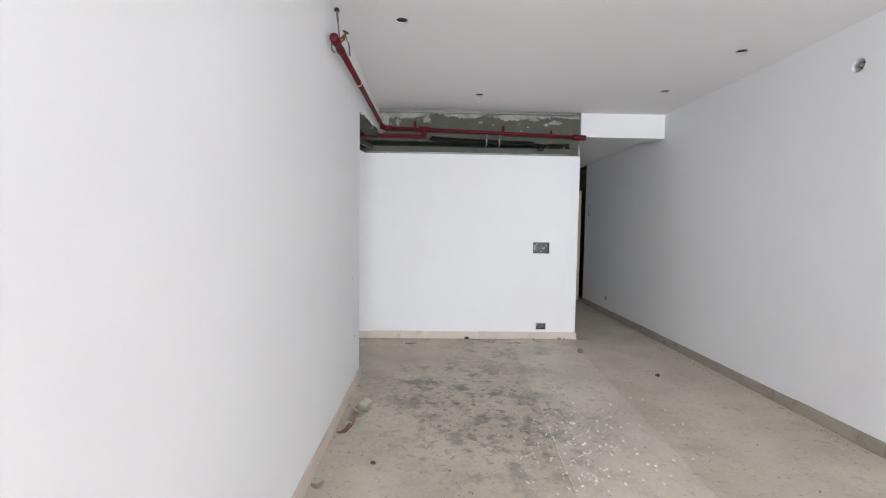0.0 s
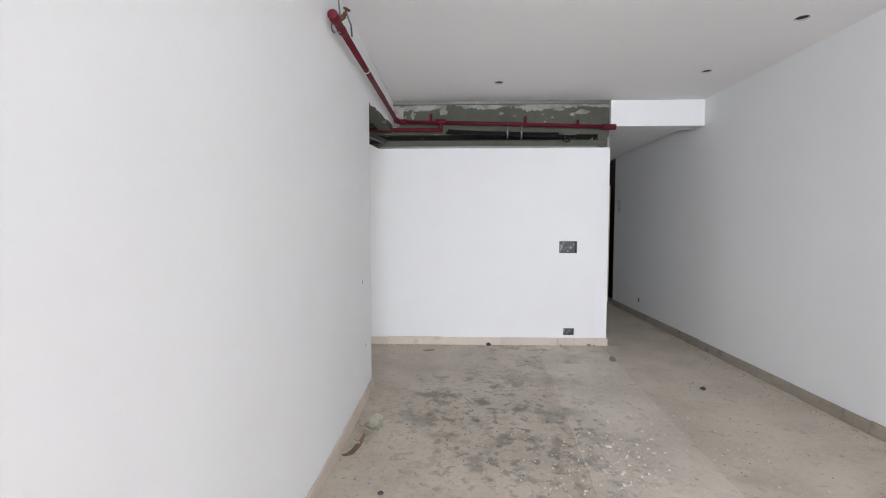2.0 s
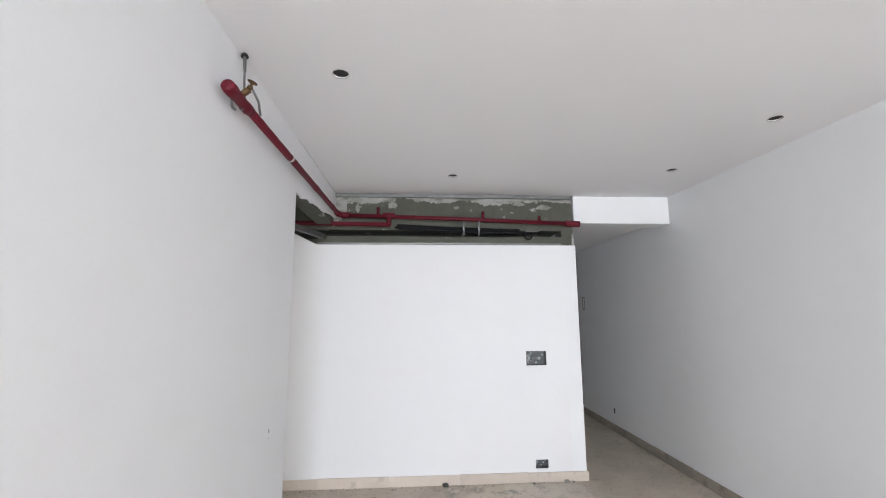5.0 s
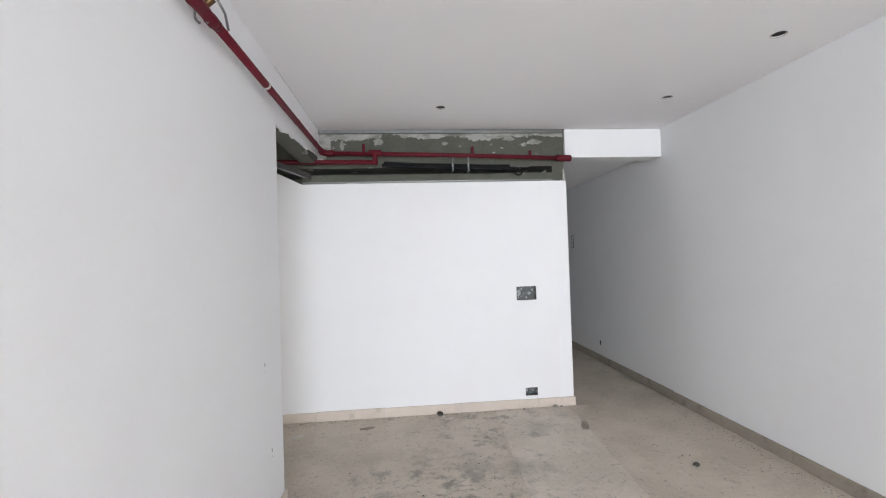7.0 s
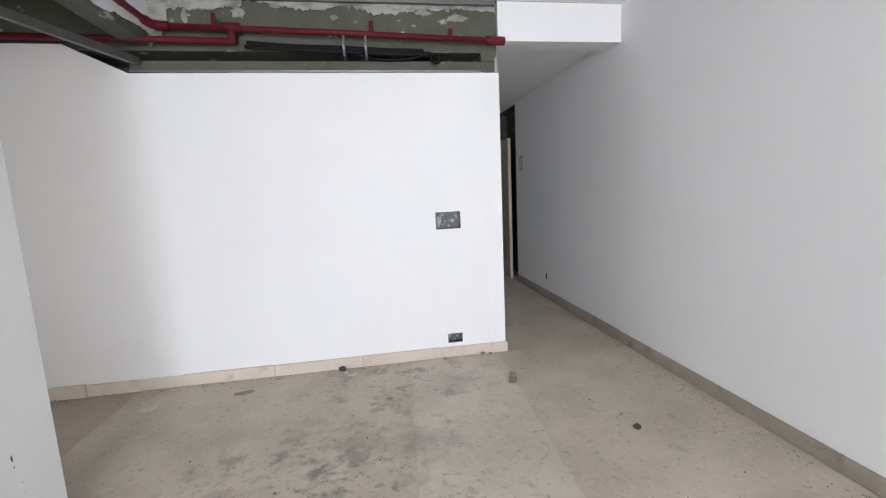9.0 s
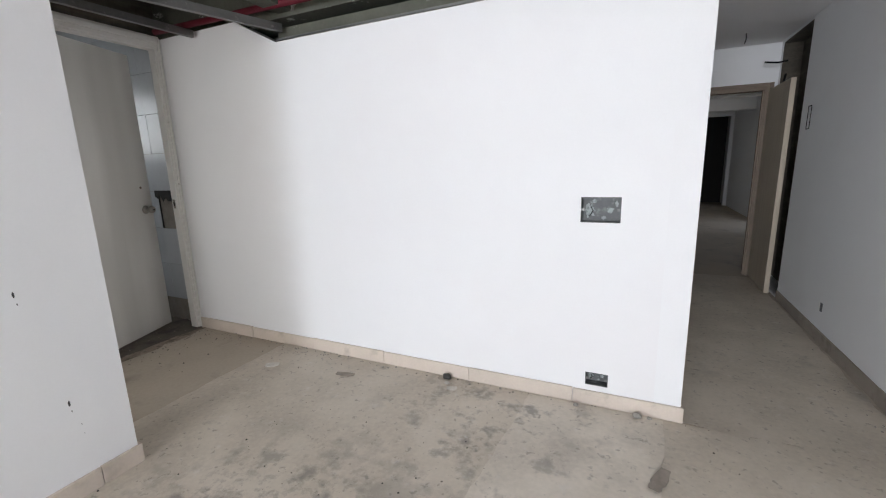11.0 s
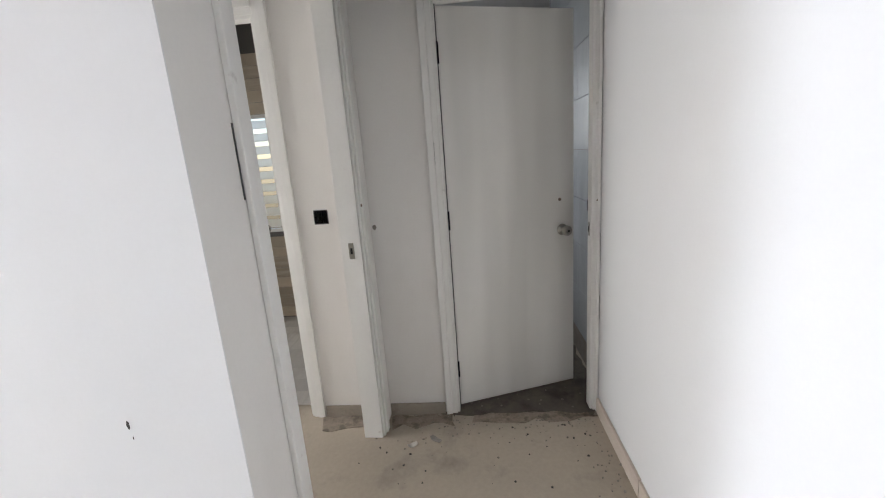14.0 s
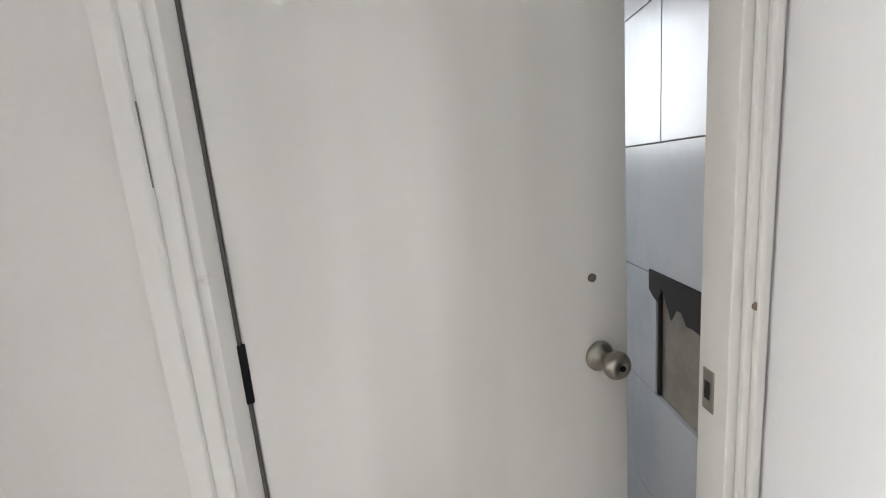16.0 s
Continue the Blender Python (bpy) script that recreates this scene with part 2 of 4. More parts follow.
def add_tube(bm, points, r, seg=12, closed_ends=True):
    """A round tube along points."""
    pts = [Vector(p) for p in points]
    rings = []
    for i, p in enumerate(pts):
        d = (pts[min(i + 1, len(pts) - 1)] - pts[max(i - 1, 0)]).normalized()
        side = d.cross(Vector((0, 0, 1)))
        side = side.normalized() if side.length > 0.05 else Vector((1, 0, 0))
        up = side.cross(d)
        rings.append([bm.verts.new(p + r * (math.cos(2 * math.pi * k / seg) * side + math.sin(2 * math.pi * k / seg) * up)) for k in range(seg)])
    for a, b in zip(rings, rings[1:]):
        for k in range(seg):
            bm.faces.new((a[k], a[(k + 1) % seg], b[(k + 1) % seg], b[k]))
    bm.faces.new(rings[0][::-1])
    bm.faces.new(rings[-1])
    return bm


def slab(u0, u1, v0, v1, thick, holes=(), round_holes=()):
    """A wall panel in its own axes: x along, z up, y from 0 (its face) back to thick. holes: (u0, u1, v0, v1) go right through;
    round_holes: (u, v, r)."""
    squares = [(u - r * 1.4, u + r * 1.4, v - r * 1.4, v + r * 1.4) for u, v, r in round_holes]
    every = list(holes) + squares
    us = sorted({round(a, 5) for a in (u0, u1, *(e for h in every for e in h[:2])) if u0 <= a <= u1})
    vs = sorted({round(a, 5) for a in (v0, v1, *(e for h in every for e in h[2:])) if v0 <= a <= v1})
    bm, made = bmesh.new(), {}

    def vert(i, j, k):
        if (i, j, k) not in made:
            made[i, j, k] = bm.verts.new((us[i], thick * k, vs[j]))
        return made[i, j, k]

    def solid(i, j):
        if not (0 <= i < len(us) - 1 and 0 <= j < len(vs) - 1):
            return False
        u, v = (us[i] + us[i + 1]) / 2, (vs[j] + vs[j + 1]) / 2
        return not any(a < u < b and c < v < d for a, b, c, d in every)

    for i in range(len(us) - 1):
        for j in range(len(vs) - 1):
            if not solid(i, j):
                continue
            bm.faces.new((vert(i, j, 0), vert(i + 1, j, 0), vert(i + 1, j + 1, 0), vert(i, j + 1, 0)))
            bm.faces.new((vert(i, j, 1), vert(i, j + 1, 1), vert(i + 1, j + 1, 1), vert(i + 1, j, 1)))
            for di, dj, a, b in ((-1, 0, (i, j), (i, j + 1)), (1, 0, (i + 1, j), (i + 1, j + 1)), (0, -1, (i, j), (i + 1, j)), (0, 1, (i, j + 1), (i + 1, j + 1))):
                if not solid(i + di, j + dj):
                    bm.faces.new((vert(*a, 0), vert(*b, 0), vert(*b, 1), vert(*a, 1)))
    for u, v, r in round_holes:
        seg = 32
        rings = {}
        for k in range(seg):
            a = 2 * math.pi * k / seg
            c, s = math.cos(a), math.sin(a)
            q = 1.4 / max(abs(c), abs(s))
            for key, f, y in (("so", q, 0), ("co", 1, 0), ("ci", 1, thick), ("si", q, thick)):
                rings.setdefault(key, []).append(bm.verts.new((u + r * f * c, y, v + r * f * s)))
        for p, q in (("so", "co"), ("co", "ci"), ("ci", "si")):
            for k in range(seg):
                bm.faces.new((rings[p][k], rings[p][(k + 1) % seg], rings[q][(k + 1) % seg], rings[q][k]))
    return bm


def wall(name, m, u0, u1, v0, v1, thick, label, holes=(), mat=None, round_holes=()):
    ob = finish(name, slab(u0, u1, v0, v1, thick, holes, round_holes), mat or PLASTER, m=m)
    return tagged(ob, label, "wall", kind="structure")


FACE_S = pose(0, 0, 0)                      # a face that looks towards -y, x as it is
LEFT = pose(0, 0, 0, 0, 0, 90)              # looks towards +x, along = y
RIGHT = pose(W, 0, 0, 0, 0, -90)            # looks towards -x, along = -y
WEST = pose(XT, 0, 0, 0, 0, 90)
SLANT = 180 - math.degrees(math.atan2(0.04, 1.1))
SOUTH = pose(0, Y1, 0, 0, 0, SLANT)         # passage's other side, a little out of square

# ---- the setting ----
tagged(finish("floor", box((-3.2, YB - 0.4, -0.12), (4.7, 12.6, 0.0)), PASSAGE_SCREED), "bare cement screed floor with dust and stains", "floor", kind="structure")


def ragged_sheet(x0, x1, y0, y1, z, wobble, seed, m=None):
    """A thin layer of screed with an uneven outline."""
    bm, rnd = bmesh.new(), random.Random(seed)
    ring = []
    for (ax, ay), (bx, by) in zip(((x0, y0), (x1, y0), (x1, y1), (x0, y1)), ((x1, y0), (x1, y1), (x0, y1), (x0, y0))):
        steps = max(2, int(math.hypot(bx - ax, by - ay) / 0.07))
        for k in range(steps):
            f = k / steps
            ring.append((ax + (bx - ax) * f + rnd.uniform(-1, 1) * wobble, ay + (by - ay) * f + rnd.uniform(-1, 1) * wobble))
    top = [bm.verts.new((x, y, z)) for x, y in ring]
    low = [bm.verts.new((x, y, -0.004)) for x, y in ring]
    bm.faces.new(top)
    for k in range(len(ring)):
        bm.faces.new((top[k], low[k], low[(k + 1) % len(ring)], top[(k + 1) % len(ring)]))
    return bm


tagged(finish("screed_layer", ragged_sheet(-0.35, 3.16, YB + 0.02, -0.012, 0.004, 0.008, 3), SCREED), "grey-brown cement screed of the living room", "floor", kind="structure")
bm = ragged_sheet(1.50, 2.17, -3.6, -0.03, 0.008, 0.008, 5)
for v in bm.verts:
    v.co.x += 0.07 * (v.co.y + 0.02)
tagged(finish("screed_layer", bm, PALE_SCREED), "paler patch of cement screed with a clear edge", "floor", kind="structure")
tagged(finish("screed_layer", ragged_sheet(2.25, 3.15, -0.01, 3.1, 0.004, 0.01, 8), SCREED), "cement screed of the entrance corridor", "floor", kind="structure")

DOWNLIGHTS = ((1.036, -0.552), (2.736, -0.773), (2.788, -1.665), (0.395, -1.987))
SWITCH = (1.732, 1.916, 0.981, 1.106)
SOCKET = (1.786, 1.898, 0.113, 0.185)
wall("wall_north", FACE_S, XT - 0.1, X2 - 0.12, 0, 2.24, 0.12, "white plastered wall with an empty switch box", [SWITCH, SOCKET, (-0.5, X2 - 0.12, ZT, 2.25)])
bm = bmesh.new()
cap = [[bm.verts.new((x, y, z)) for x, z in ((-0.5, ZT), (-0.155, ZT), (-0.5, 2.24))] for y in (0.0, 0.12)]
bm.faces.new(cap[0])
bm.faces.new(cap[1][::-1])
for k in range(3):
    bm.faces.new((cap[0][k], cap[1][k], cap[1][(k + 1) % 3], cap[0][(k + 1) % 3]))
tagged(finish("wall_top", bm, PLASTER), "slanting plastered top of the white wall", "wall", kind="structure")
wall("wall_corridor", pose(X2, 0, 0, 0, 0, 90), 0.0, YE, 0, 2.345, 0.12, "white plastered corridor wall", [(0.0, 0.2, ZT, 2.37)])
tagged(finish("ledge", box((X2 - 0.118, 0.031, 2.157), (X2 - 0.003, 0.195, 2.3)), CONCRETE), "bare concrete end of the beam", "ledge", kind="structure")
wall("wall_west", LEFT, YB, Y1, 0, ZC, 0.15, "white plastered living room wall with scuffs")
wall("wall_east", RIGHT, -YE, -YB, 0, ZC, 0.15, "white plastered wall with a pipe hole near the top", [(-3.15, -2.37, 0.02, 2.33)], round_holes=[(2.127, 2.29, 0.042)])
wall("wall_south", pose(0, YB, 0, 0, 0, 180), -W - 0.15, 0.15, 0, ZC, 0.15, "white wall with the balcony opening", [(-2.3, -0.05, 0.02, 2.5)])
ceiling = finish("ceiling", slab(0, W, YB, 0.0, 0.02, [], [(x, y, 0.036) for x, y in DOWNLIGHTS]), CEILING,
                 m=Matrix.Translation((0, 0, ZC)) @ Matrix(((1, 0, 0, 0), (0, 0, 1, 0), (0, 1, 0, 0), (0, 0, 0, 1))))
tagged(ceiling, "white gypsum ceiling with empty downlight holes", "ceiling", kind="structure")
tagged(finish("ceiling", box((X2 + 0.003, 0.202, 2.345), (W - 0.002, YE - 0.002, 2.385)), CEILING), "low white ceiling of the entrance corridor", "ceiling", kind="structure")
tagged(finish("ceiling", box((-3.2, YB - 0.2, 2.95), (3.6, 3.9, 3.1)), SLAB_AND_SHADE), "bare concrete slab above the rooms", "ceiling", kind="structure")
tagged(finish("beam", box((X2, 0.0, ZB), (W - 0.002, 0.2, ZC - 0.002)), PLASTER), "white plastered beam over the corridor mouth", "beam", kind="structure")
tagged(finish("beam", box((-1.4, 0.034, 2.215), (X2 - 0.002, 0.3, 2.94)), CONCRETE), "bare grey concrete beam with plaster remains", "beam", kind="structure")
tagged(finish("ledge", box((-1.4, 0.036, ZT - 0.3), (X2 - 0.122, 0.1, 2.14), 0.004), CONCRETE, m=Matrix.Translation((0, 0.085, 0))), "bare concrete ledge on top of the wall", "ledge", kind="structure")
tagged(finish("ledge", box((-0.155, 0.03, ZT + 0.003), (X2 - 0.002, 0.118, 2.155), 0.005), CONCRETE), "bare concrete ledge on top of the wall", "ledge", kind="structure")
# closes the gap under the beam; the shade there is in its colour
tagged(finish("wall_upper", box((-1.4, 0.29, 1.8), (X2 - 0.13, 0.36, 2.94)), HOLE_SHADE), "near-black sheet for the shade between wall and beam", "void", kind="structure")


def ragged_strip(x0, x1, top, low, wobble, seed, step=0.03, depth=0.03):
    """An upright sheet in x and z whose lower edge is broken; low is a function of x."""
    bm, rnd = bmesh.new(), random.Random(seed)
    n = int((x1 - x0) / step)
    rows = []
    for k in range(n + 1):
        x = x0 + (x1 - x0) * k / n
        zl = low(x) + rnd.uniform(-1, 1) * wobble
        rows.append([bm.verts.new(p) for p in ((x, 0, top), (x, 0, zl), (x, depth, zl + rnd.uniform(0, 0.01)), (x, depth, top))])
    for a, b in zip(rows, rows[1:]):
        for k in range(4):
            bm.faces.new((a[k], b[k], b[(k + 1) % 4], a[(k + 1) % 4]))
    bm.faces.new(rows[0][::-1])
    bm.faces.new(rows[-1])
    return bm


# the white face over the passage mouth, its lower edge broken off
lintel = finish("wall_lintel", ragged_strip(Y1 + 0.001, 0.03, ZC - 0.002, lambda y: 2.205 + 0.09 * (y - Y1) + 0.03 * noise.noise((y * 5, 2, 0)) + 0.012 * noise.noise((y * 19, 4, 0)), 0.006, 11, 0.012, 0.016), PLASTER, m=LEFT)
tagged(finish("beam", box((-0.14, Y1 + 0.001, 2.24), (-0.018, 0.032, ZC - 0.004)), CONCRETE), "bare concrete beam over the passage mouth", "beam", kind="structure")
tagged(lintel, "white plaster face with a broken lower edge", "wall", kind="structure")
tagged(finish("wall_plaster_edge", ragged_strip(-0.06, X2 - 0.01, ZC - 0.002, lambda x: ZC - 0.07 - 0.05 * noise.noise((x * 2.3, 0, 0)) - 0.04 * noise.noise((x * 9, 3, 0)) - 0.025 * noise.noise((x * 31, 5, 0)), 0.008, 12, 0.011, 0.012), RAGGED, m=pose(0, 0.02, 0)),
       "broken plaster left along the top of the beam", "plaster", kind="structure")
tagged(finish("wall_plaster_edge", ragged_strip(-0.05, 0.1, ZC - 0.05, lambda x: 2.25 + 1.2 * max(0, x), 0.02, 13, 0.012, 0.012), RAGGED, m=pose(0, 0.019, 0)), "broken plaster at the corner of the beam", "plaster", kind="structure")
tagged(finish("wall_plaster_edge", ragged_strip(X2 - 0.022, X2 - 0.004, 2.18, lambda x: ZT + 0.004, 0.003, 14, 0.012, 0.014), RAGGED, m=pose(0, 0.018, 0)), "pale plaster stub at the beam end", "plaster", kind="structure")
# smear of skim along the top of the wall
tagged(finish("wall_plaster_edge", ragged_strip(0.0, X2 - 0.1, ZT + 0.006, lambda x: ZT - 0.004, 0.004, 15, 0.025, 0.02), RAGGED, m=pose(0, 0.006, 0)), "rough top edge of the plastered wall", "plaster", kind="structure")

# walls round the passage, bedroom lobby, toilet and bathroom
C_IN, C_OUT = 0.262, 1.105      # the bedroom doorway along the passage's slanted side
A_IN, A_OUT = -2.35, -1.64      # the bathroom doorway
T_IN, T_OUT = -0.795, -0.026     # the toilet doorway
# raw masonry, its colour darkened further for the shade above the passage
tagged(finish("wall_upper", box((0.004, 0.006, HEAD + 0.05), (1.29, 0.1, 2.95)), SLAB_AND_SHADE, m=SOUTH), "brown unplastered masonry over the passage wall", "wall", kind="structure")
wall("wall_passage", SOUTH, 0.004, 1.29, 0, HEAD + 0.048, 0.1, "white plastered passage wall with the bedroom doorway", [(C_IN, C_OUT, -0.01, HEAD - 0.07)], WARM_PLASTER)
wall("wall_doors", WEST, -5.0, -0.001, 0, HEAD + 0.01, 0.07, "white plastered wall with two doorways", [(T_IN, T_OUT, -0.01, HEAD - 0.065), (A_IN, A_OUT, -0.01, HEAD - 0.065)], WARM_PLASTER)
tagged(finish("wall_upper", box((XT - 0.1, -5.0, HEAD + 0.012), (XT - 0.02, -0.001, 2.95)), SLAB_AND_SHADE), "brown unplastered masonry above the doors", "wall", kind="structure")
tagged(finish("wall_upper", box((XT + 0.05, -1.0, HEAD + 0.06), (XT + 0.14, -0.002, 2.3)), SLAB_AND_SHADE), "rough concrete ledge under the slab", "ledge", kind="structure")
wall("wall_bedroom", pose(0, -5.0, 0, 0, 0, 180), 0.15, 1.4, 0, 2.95, 0.1, "white bedroom wall with a window opening", [(0.2, 1.2, 0.85, 2.15)])
wall("wall_toilet", pose(-2.9, 0, 0, 0, 0, 90), -1.2, 0.06, 0, 2.95, 0.1, "toilet end wall with a small window opening", [(-0.87, -0.37, 1.45, 2.05)])
wall("wall_toilet_back", pose(0, 0.066, 0), -2.9, XT - 0.11, 0, 2.95, 0.1, "mortar bed of the toilet wall", mat=MORTAR)
wall("wall_between", pose(0, -1.2, 0), -3.0, XT - 0.1, 0, 2.95, 0.1, "wall between the toilet and the bathroom")
wall("wall_bath_end", pose(-2.9, 0, 0, 0, 0, 90), -3.0, -1.1, 0, 2.95, 0.1, "bathroom end wall with a louvred window opening", [(-2.91, -2.41, 0.86, 1.92)], mat=GROUT)
wall("wall_bath_side", pose(0, -3.0, 0, 0, 0, 180), 1.37, 3.0, 0, 2.95, 0.1, "bathroom side wall")

# entrance corridor's end and the common corridor beyond it
wall("wall_entrance", pose(0, YE, 0), X2 - 0.12, W + 0.5, 0, 2.6, 0.12, "grey plastered wall over the entrance door", [(2.3, 3.1, -0.01, 1.93)])
# recess back and added lining, dark to put the gap's shade into colour
wall("wall_panel", pose(W + 0.155, 0, 0, 0, 0, -90), -3.3, -2.2, 0, 2.6, 0.1, "recess back behind the open entrance door, coloured dark for its shade", mat=SLAB_AND_SHADE)
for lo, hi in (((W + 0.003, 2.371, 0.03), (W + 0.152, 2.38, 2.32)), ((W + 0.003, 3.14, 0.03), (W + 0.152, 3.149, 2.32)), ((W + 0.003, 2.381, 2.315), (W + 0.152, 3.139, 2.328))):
    tagged(finish("wall_recess", box(lo, hi), SLAB_AND_SHADE), "added recess side, coloured dark for its shade", "wall", kind="structure")
wall("wall_common_left", pose(2.2, 0, 0, 0, 0, 90), YE + 0.12, 11.7, 0, 2.6, 0.1, "common corridor wall")
wall("wall_common_right", pose(4.1, 0, 0, 0, 0, -90), -11.7, -YE - 0.12, 0, 2.6, 0.1, "common corridor wall with a lit opening", [(-7.7, -6.4, 0.0, 2.2)])
wall("wall_common_end", pose(0, 10.8, 0), 2.2, 4.1, 0, 2.6, 0.1, "end wall of the common corridor", [(3.5, 4.02, -0.01, 2.25)])
# the unlit space past the door is painted as a near-black wall
wall("wall_common_dark", pose(0, 11.7, 0), 2.0, 4.6, 0, 2.6, 0.1, "end wall coloured near-black for the unlit space beyond the door", mat=HOLE_SHADE)
tagged(finish("ceiling", box((2.1, YE + 0.13, 2.45), (4.5, 11.8, 2.55)), CEILING), "common corridor ceiling", "ceiling", kind="structure")
for y in (4.6, 6.1, 8.6):
    tagged(finish("beam", box((2.21, y, 2.2), (4.09, y + 0.25, 2.448)), PLASTER), "plastered beam across the common corridor", "beam", kind="structure")

# ---- skirting, tile by tile ----


def skirting(name, m, u0, u1, label, high=0.085, gap=0.0025, tile=0.6, seed=1, mat=SKIRT):
    base = thing(name, m, label, "skirting", kind="structure")
    rnd = random.Random(seed)
    u = u0
    while u < u1 - 0.01:
        e = min(u + tile, u1)
        d = 0.012 + rnd.uniform(0, 0.003)
        piece = part("tile", box((u + gap / 2, -d, 0), (e - gap / 2, -0.001, high + rnd.uniform(-0.003, 0.003)), 0.002), mat, base)
        u = e
    return base


skirting("baseboard", FACE_S, XT + 0.02, X2 + 0.014, "beige stone skirting along the white wall", seed=2)
skirting("baseboard", LEFT, YB + 0.02, Y1 + 0.012, "beige stone skirting, dusty", seed=3)
skirting("baseboard", RIGHT, -2.36, -YB - 0.02, "grey-brown stone skirting with dirt", seed=4, mat=DIRTY_SKIRT)
skirting("baseboard", SOUTH, -0.012, 0.2, "short stone skirting beside the bedroom door", seed=5)
skirting("baseboard", WEST, -1.18, -0.858, "brown stone skirting between the door frames", 0.07, seed=6, mat=DIRTY_SKIRT)
skirting("baseboard", WEST, -1.568, -1.3, "brown stone skirting below the switch box", 0.07, seed=7, mat=DIRTY_SKIRT)

# ---- doors ----


def trim_profile(bm, a, b, z0, z1, side, proud=0.02):
    """An upright casing with two steps between a and b; its thicker edge lies on the given side."""
    w = b - a
    outer, inner = (a, b) if side > 0 else (b, a)
    mid = (outer * 0.45 + inner * 0.55)
    add_box(bm, (min(outer, mid), -proud, z0), (max(outer, mid), -0.001, z1), 0.004)
    add_box(bm, (min(mid, inner), -proud * 0.55, z0), (max(mid, inner), -0.001, z1), 0.003)
    return bm


def door_frame(door, u0, u1, head, casing, depth, label, mat=FRAME, stops=True, last=None):
    """Casing and lining round an opening from u0 to u1, in the wall's own axes."""
    for a, b, s in ((u0 - casing, u0 + 0.004, 1), (u1 - 0.004, u1 + (last or casing), -1)):
        part("casing", trim_profile(bmesh.new(), a, b, 0, head + casing, s), mat, door, label)
    bm = bmesh.new()
    add_box(bm, (u0 + 0.004, -0.02, head + casing * 0.45), (u1 - 0.004, -0.001, head + casing), 0.004)
    add_box(bm, (u0 + 0.004, -0.011, head - 0.004), (u1 - 0.004, -0.001, head + casing * 0.45), 0.003)
    part("head_casing", bm, mat, door, label)
    for a, b in ((u0 - 0.001, u0 + 0.018), (u1 - 0.018, u1 + 0.001)):
        part("lining", box((a, 0.0, 0), (b, depth, head), 0.002), mat, door)
    part("head_lining", box((u0 + 0.018, 0.0, head - 0.018), (u1 - 0.018, depth, head + 0.001), 0.002), mat, door)
    for a, b in ((u0 + 0.018, u0 + 0.03), (u1 - 0.03, u1 - 0.018)) if stops else ():
        part("stop", box((a, 0.02, 0), (b, 0.05, head - 0.018)), mat, door)


def door_knob(leaf, u, z, mat, label, y=0.0):
    m = Matrix.Translation((u, y, z)) @ pose(0, 0, 0, 90)
    part("knob", add_lathe(bmesh.new(), ((0.033, 0), (0.033, 0.006), (0.026, 0.011), (0.015, 0.015), (0.013, 0.03), (0.022, 0.037), (0.029, 0.048), (0.030, 0.058), (0.024, 0.068), (0.012, 0.071), (0.011, 0.069)), m, 28), mat, leaf, label, True)
    part("keyhole", add_lathe(bmesh.new(), ((0.006, 0.0), (0.006, 0.003)), m @ Matrix.Translation((0, 0, 0.071)), 12), CABLE, leaf, "dark keyhole")


def door_leaf(door, hinge_u, hinge_y, width, z0, z1, angle, knob_u, knob_z, knob_mat, knob_label, hole_u, hole_z, label):
    """A flush leaf; hinged at (hinge_u, hinge_y) in the wall's axes and turned by angle into the room behind."""
    leaf = finish("leaf", box((0, 0, z0), (width, 0.036, z1), 0.003), DOOR, door, label)
    leaf.matrix_local = pose(hinge_u, hinge_y, 0, 0, 0, angle)
    door_knob(leaf, knob_u, knob_z, knob_mat, knob_label)
    part("latch_hole", add_lathe(bmesh.new(), ((0.009, 0.0), (0.009, 0.004), (0.004, 0.005)), Matrix.Translation((hole_u, 0, hole_z)) @ pose(0, 0, 0, 90), 14), BROWN, leaf, "small empty bolt hole")
    for z in (0.25, 1.12, 1.95):
        part("hinge", box((-0.012, -0.006, z - 0.05), (0.004, 0.012, z + 0.05), 0.002), CABLE, leaf, "dark steel hinge")
    return leaf


door_1 = thing("door_1", WEST, "off-white flush toilet door standing ajar in its frame", "door", kind="structure")
door_frame(door_1, T_IN, T_OUT, HEAD - 0.065, 0.058, 0.07, "painted timber casing", FRAME, False, 0.022)
leaf_1 = door_leaf(door_1, T_IN + 0.023, 0.05, 0.752, 0.02, HEAD - 0.09, 19.4, 0.676, 0.995, STEEL, "worn steel door knob", 0.662, 1.17, "off-white flush door leaf")
# added strip: blocks light through the hinge gap, dark like the gap's shade
part("gap_strip", box((T_IN + 0.0185, 0.044, 0.0), (T_IN + 0.0228, 0.05, HEAD - 0.085)), GAP_SHADE, door_1, "added dark strip for the shaded hinge gap")
strike = box((T_OUT - 0.0205, 0.03, 1.0), (T_OUT - 0.0165, 0.056, 1.07), 0.0015)
part("strike_plate", strike, STEEL, door_1, "steel strike plate")
# no pocket is cut: a near-black patch shows its shade
part("latch_pocket", box((T_OUT - 0.0212, 0.037, 1.02), (T_OUT - 0.0206, 0.05, 1.05)), HOLE_SHADE, door_1, "near-black patch for the shade in the latch pocket")
part("screw", add_lathe(bmesh.new(), ((0.006, 0), (0.006, 0.003)), Matrix.Translation((T_OUT + 0.008, -0.012, 1.19)) @ pose(0, 0, 0, 90), 10), BROWN, door_1, "rusty screw")

